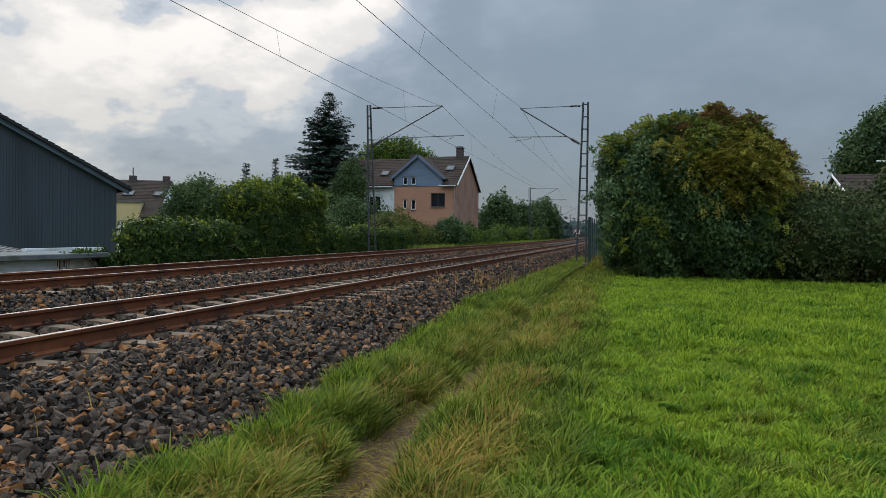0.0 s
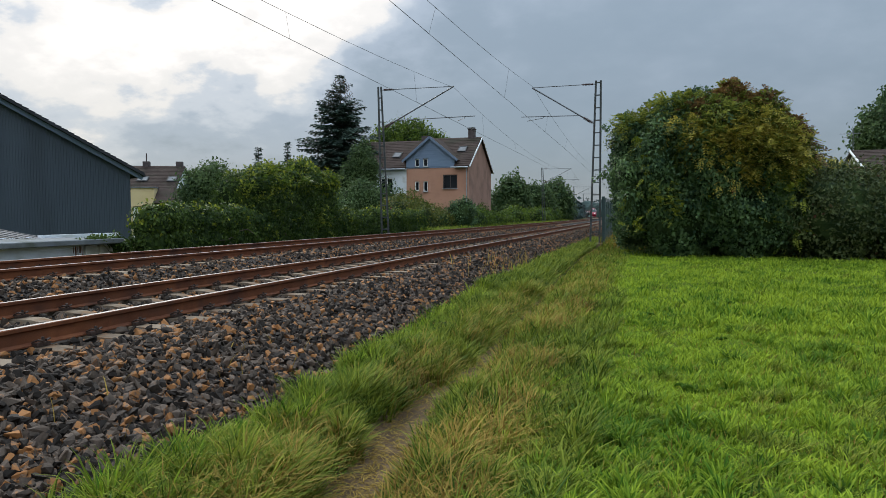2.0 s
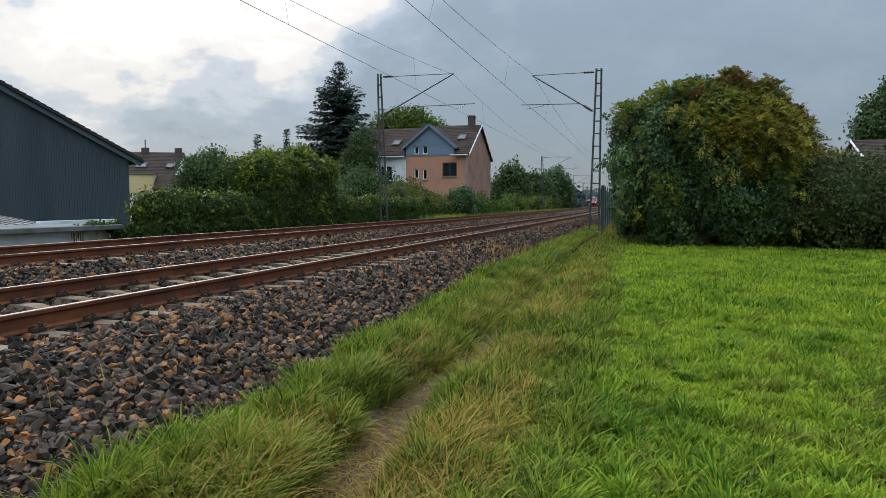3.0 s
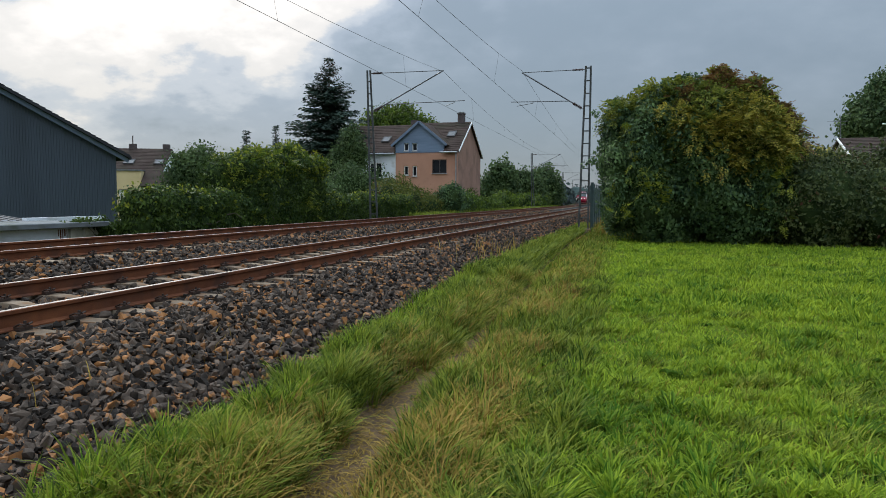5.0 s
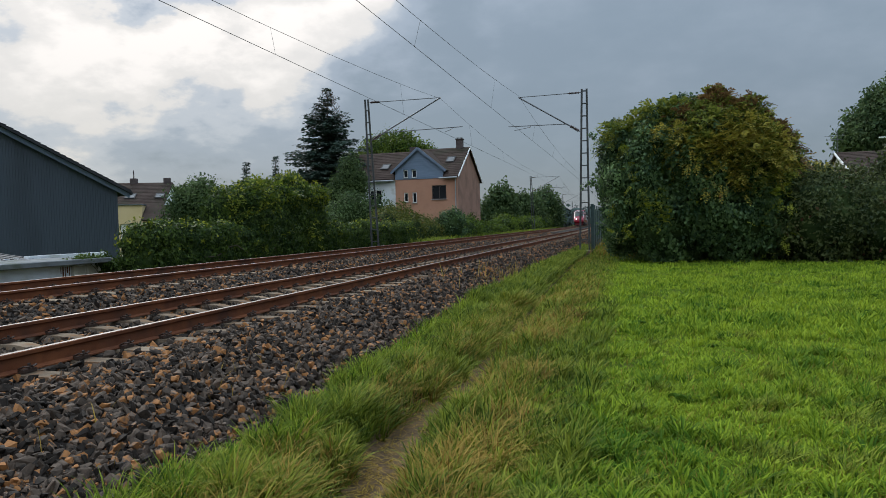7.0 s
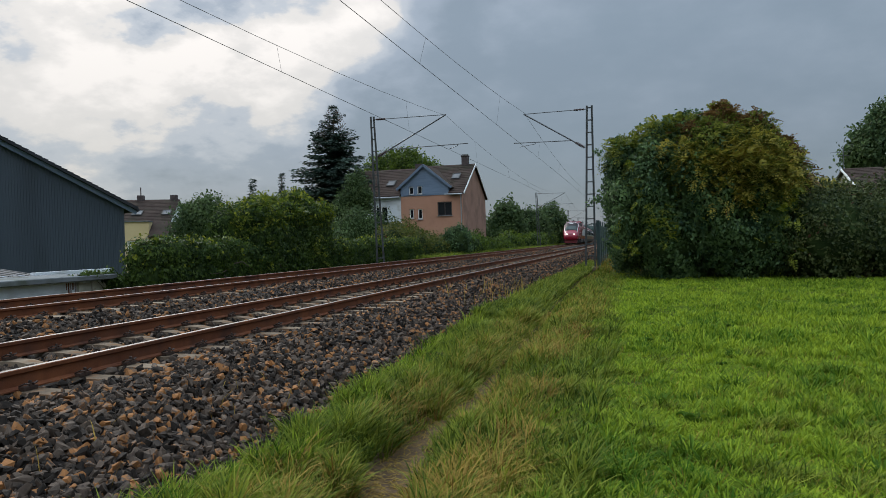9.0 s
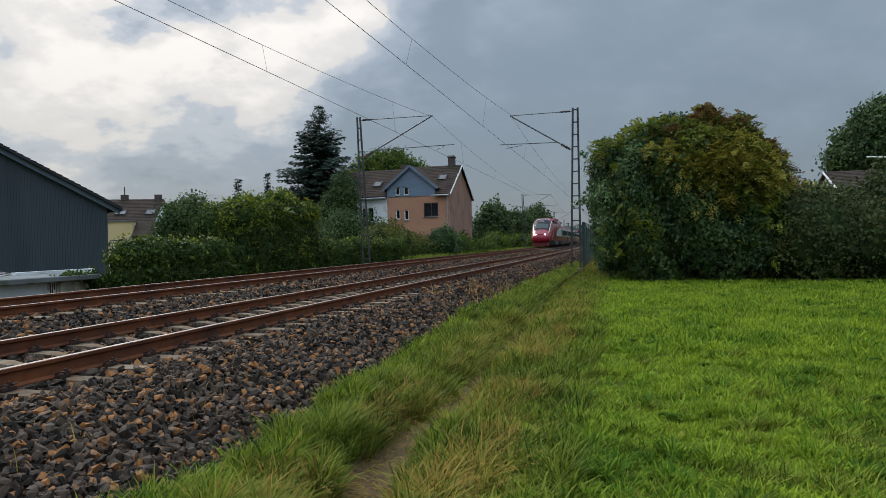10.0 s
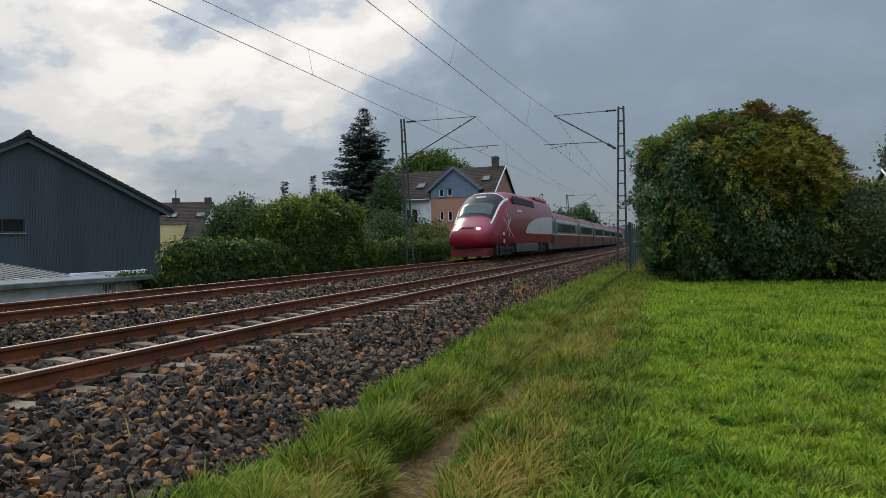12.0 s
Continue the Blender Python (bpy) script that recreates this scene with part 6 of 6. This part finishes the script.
lx, ly = sow(81, 26000, -14.3, -12.5, 18.0, 150.0, 0.2)
rng_ = np.random.default_rng(4)
join("lineside_grass", "rough grass and weeds on the far side of the line", [
    blades(82, lx - np.vectorize(curve)(ly), ly, rng_.uniform(0.3, 1.0, len(lx)) * np.where(ly < 42, 0.08, 0.45), 0.03, 0.6)], [(M["long"], 0)], "grass")
px_, py_ = sow(83, 9000, -1.7, 0.4, 31.0, 70.0, 0.15)
join("dry_grass", "tall green and pale dry grass behind the fence", [blades(84, px_[:2600], py_[:2600], rng_.uniform(0.3, 0.85, 2600), 0.02, 0.6), blades(85, px_[2600:], py_[2600:], rng_.uniform(0.25, 0.6, len(px_) - 2600), 0.025, 0.6)], [(M["dry"], 0), (M["long"], 1)], "grass")


def weed(m, seed, size):
    t = thing("weed", "broad-leaved dark green weed in the grass", "weed", "weeds in the meadow", m)
    rng = random.Random(seed)
    for i in range(11):
        a = rng.random() * 6.283
        ln = size * rng.uniform(0.6, 1.2)
        bm = B()
        pts = []
        for k in range(5):
            q = k / 4
            w = 0.24 * ln * math.sin(math.pi * min(0.97, q * 0.9 + 0.08))
            c = Vector((q * ln, 0, 0.05 + 0.4 * ln * math.sin(q * 2.6)))
            pts.append((bm.verts.new(c + Vector((0, w, 0.12 * w))), bm.verts.new(c + Vector((0, 0, -0.02))), bm.verts.new(c + Vector((0, -w, 0.12 * w)))))
        for p, q in zip(pts, pts[1:]):
            bm.faces.new((p[0], p[1], q[1], q[0])), bm.faces.new((p[1], p[2], q[2], q[1]))
        part("leaf", bm, M["weed"], t, m=Matrix.Rotation(a, 4, "Z"), smooth=True)
    return t


w0 = weed(pose(1.05, 4.25, -0.63), 1, 0.075)
for x, y, r in ((1.75, 5.1, 40), (0.35, 6.4, 90), (2.3, 7.4, 130), (0.9, 9.0, 200), (2.9, 9.6, 260), (3.6, 12.5, 300), (1.4, 12.8, 20), (0.1, 11.0, 70), (4.4, 15.0, 110), (-0.2, 8.4, 160), (-1.05, 4.2, 230), (-1.0, 5.0, 10)):
    copy_thing(w0, pose(x, y, -0.63, 0, 0, r) @ Matrix.Scale(1.0, 4))


# ---- ballast ----
def rock(seed, sub=True):
    """An angular broken stone about one across: the hull of a few points."""
    rng = np.random.default_rng(seed)
    n = 11 if sub else 8
    p = rng.normal(size=(n, 3))
    p /= np.linalg.norm(p, axis=1)[:, None]
    p *= 0.5 * rng.uniform(0.8, 1.1, n)[:, None] * np.array([1.25, 0.95, 0.72])
    bm = B()
    vs = [bm.verts.new(c) for c in p]
    r = bmesh.ops.convex_hull(bm, input=vs)
    bmesh.ops.delete(bm, geom=[v for v in bm.verts if not v.link_faces], context="VERTS")
    bmesh.ops.triangulate(bm, faces=bm.faces[:])
    return finish(bm, "stone", M["stone_one"])


def stones(seed, x, y, lo, hi, templates, lift=0.0):
    """Places for stones: pose arrays on the bed's surface."""
    rng = np.random.default_rng(seed)
    n = len(x)
    z = np.interp(x, GX, GZ)
    s = lo + (hi - lo) * rng.random(n) ** 1.6
    q = rng.normal(size=(n, 4))
    q /= np.linalg.norm(q, axis=1)[:, None]
    w, a, b, c = q.T
    R = np.stack([np.stack([1 - 2 * (b * b + c * c), 2 * (a * b - c * w), 2 * (a * c + b * w)], 1), np.stack([2 * (a * b + c * w), 1 - 2 * (a * a + c * c), 2 * (b * c - a * w)], 1), np.stack([2 * (a * c - b * w), 2 * (b * c + a * w), 1 - 2 * (a * a + b * b)], 1)], 1)
    P = np.stack([x - np.vectorize(curve)(y), y, z + s * rng.uniform(0.0, 0.42, n) + lift], 1)
    return P, R, s, rng.integers(0, len(templates), n)


def scatter(seed, n, x0, x1, y0, y1, log=True):
    rng = np.random.default_rng(seed)
    y = np.exp(rng.uniform(math.log(y0), math.log(y1), n)) if log else rng.uniform(y0, y1, n)
    return rng.uniform(x0, x1, n), y


def clear_of_sleepers(x, y):
    k = np.abs((y - 4.794 + 0.3) % 0.6 - 0.3) < 0.14
    on = (np.abs(x - NEAR_C) < 1.24) | (np.abs(x - FAR_C) < 1.24)
    rail = np.zeros(len(x), bool)
    for r in (NEAR_C + GAUGE / 2, NEAR_C - GAUGE / 2, FAR_C + GAUGE / 2, FAR_C - GAUGE / 2):
        rail |= np.abs(x - r) < 0.085
    return ~((k & on) | rail)


def baked(P, R, s, kind, templates):
    Vs, Fs, o = [], [], 0
    for k, me in enumerate(templates):
        m = kind == k
        if not m.any():
            continue
        V0 = np.array([v.co for v in me.vertices])
        F0 = np.array([p.vertices[:] for p in me.polygons])
        V = np.einsum("nij,vj->nvi", R[m], V0) * s[m][:, None, None] + P[m][:, None]
        n = len(V)
        Fs.append((F0[None] + (np.arange(n) * len(V0))[:, None, None]).reshape(-1, 3) + o)
        Vs.append(V.reshape(-1, 3))
        o += n * len(V0)
    return np.concatenate(Vs), np.concatenate(Fs)


ROCKS = [rock(s) for s in range(10)]
CHIPS = [rock(s + 40, False) for s in range(5)]
ballast = None


def make_ballast():
    sets = []
    x1, y1 = scatter(91, 17500, -4.55, -2.55, 2.3, 16.0)
    k = ~((np.abs((y1 - 4.794 + 0.3) % 0.6 - 0.3) < 0.16) & (np.abs(x1 - NEAR_C) < 1.33))
    x1, y1 = x1[k], y1[k]
    x2, y2 = scatter(92, 22000, -12.4, -4.4, 3.2, 16.0)
    k = (y2 > -x2 * 0.86 - 1.2) & clear_of_sleepers(x2, y2)
    x2, y2 = x2[k], y2[k]
    P, R, s, kind = stones(93, np.concatenate([x1, x2]), np.concatenate([y1, y2]), 0.04, 0.115, ROCKS)
    single = np.flatnonzero((P[:, 0] > -3.75) & (P[:, 0] < -2.8) & (P[:, 1] > 3.1) & (P[:, 1] < 4.2))[:300]
    rest_ = np.ones(len(P), bool)
    rest_[single] = False
    sets.append(baked(P[rest_], R[rest_], s[rest_], kind[rest_], ROCKS))
    x3, y3 = scatter(94, 36000, -12.5, -2.6, 15.5, 75.0)
    k = clear_of_sleepers(x3, y3)
    P3, R3, s3, k3 = stones(95, x3[k], y3[k], 0.07, 0.14, CHIPS)
    sets.append(baked(P3, R3, s3, k3, CHIPS))
    rb = np.random.default_rng(97)
    x4, y4 = rb.uniform(-12.4, -2.7, 10000), rb.uniform(-6.0, 9.0, 10000)
    k = clear_of_sleepers(x4, y4) & ((y4 < 2.4) | (y4 < -x4 * 0.86 - 1.1))
    sets.append(baked(*stones(98, x4[k], y4[k], 0.06, 0.13, CHIPS), CHIPS))
    V = np.concatenate([a for a, _ in sets])
    F, o = [], 0
    for v, f in sets:
        F.append(f + o)
        o += len(v)
    F = np.concatenate(F)
    ob = tagged(new("ballast", mesh_np("ballast", V, F, M["stone"])), "dark grey and rust-stained broken ballast stones", "ballast", kind="stuff")
    for i in single:
        st = part("stone", ROCKS[kind[i]], None, ob)
        m4 = Matrix([[*(R[i][r] * s[i]), P[i][r]] for r in range(3)] + [[0, 0, 0, 1]])
        st.matrix_basis = m4


make_ballast()



# ---- what moves ----
TRAIN_SPEED, TRAIN_END = 27.0, 34.2     # metres a second; the nose's way mark at 12 s


def motions():
    for ob, back, turn in TRAIN:
        rows = []
        for i in range(25):
            t = i * 0.5
            y = TRAIN_END + TRAIN_SPEED * (12.0 - t) + back
            mid = y + (10 if turn == 0 else -10)
            slope = heading(mid)
            rows.append((t, pose(FAR_C - curve(y), y, FAR_Z, 0, 0, math.degrees(slope) + turn)))
        walk(ob, rows)


motions()
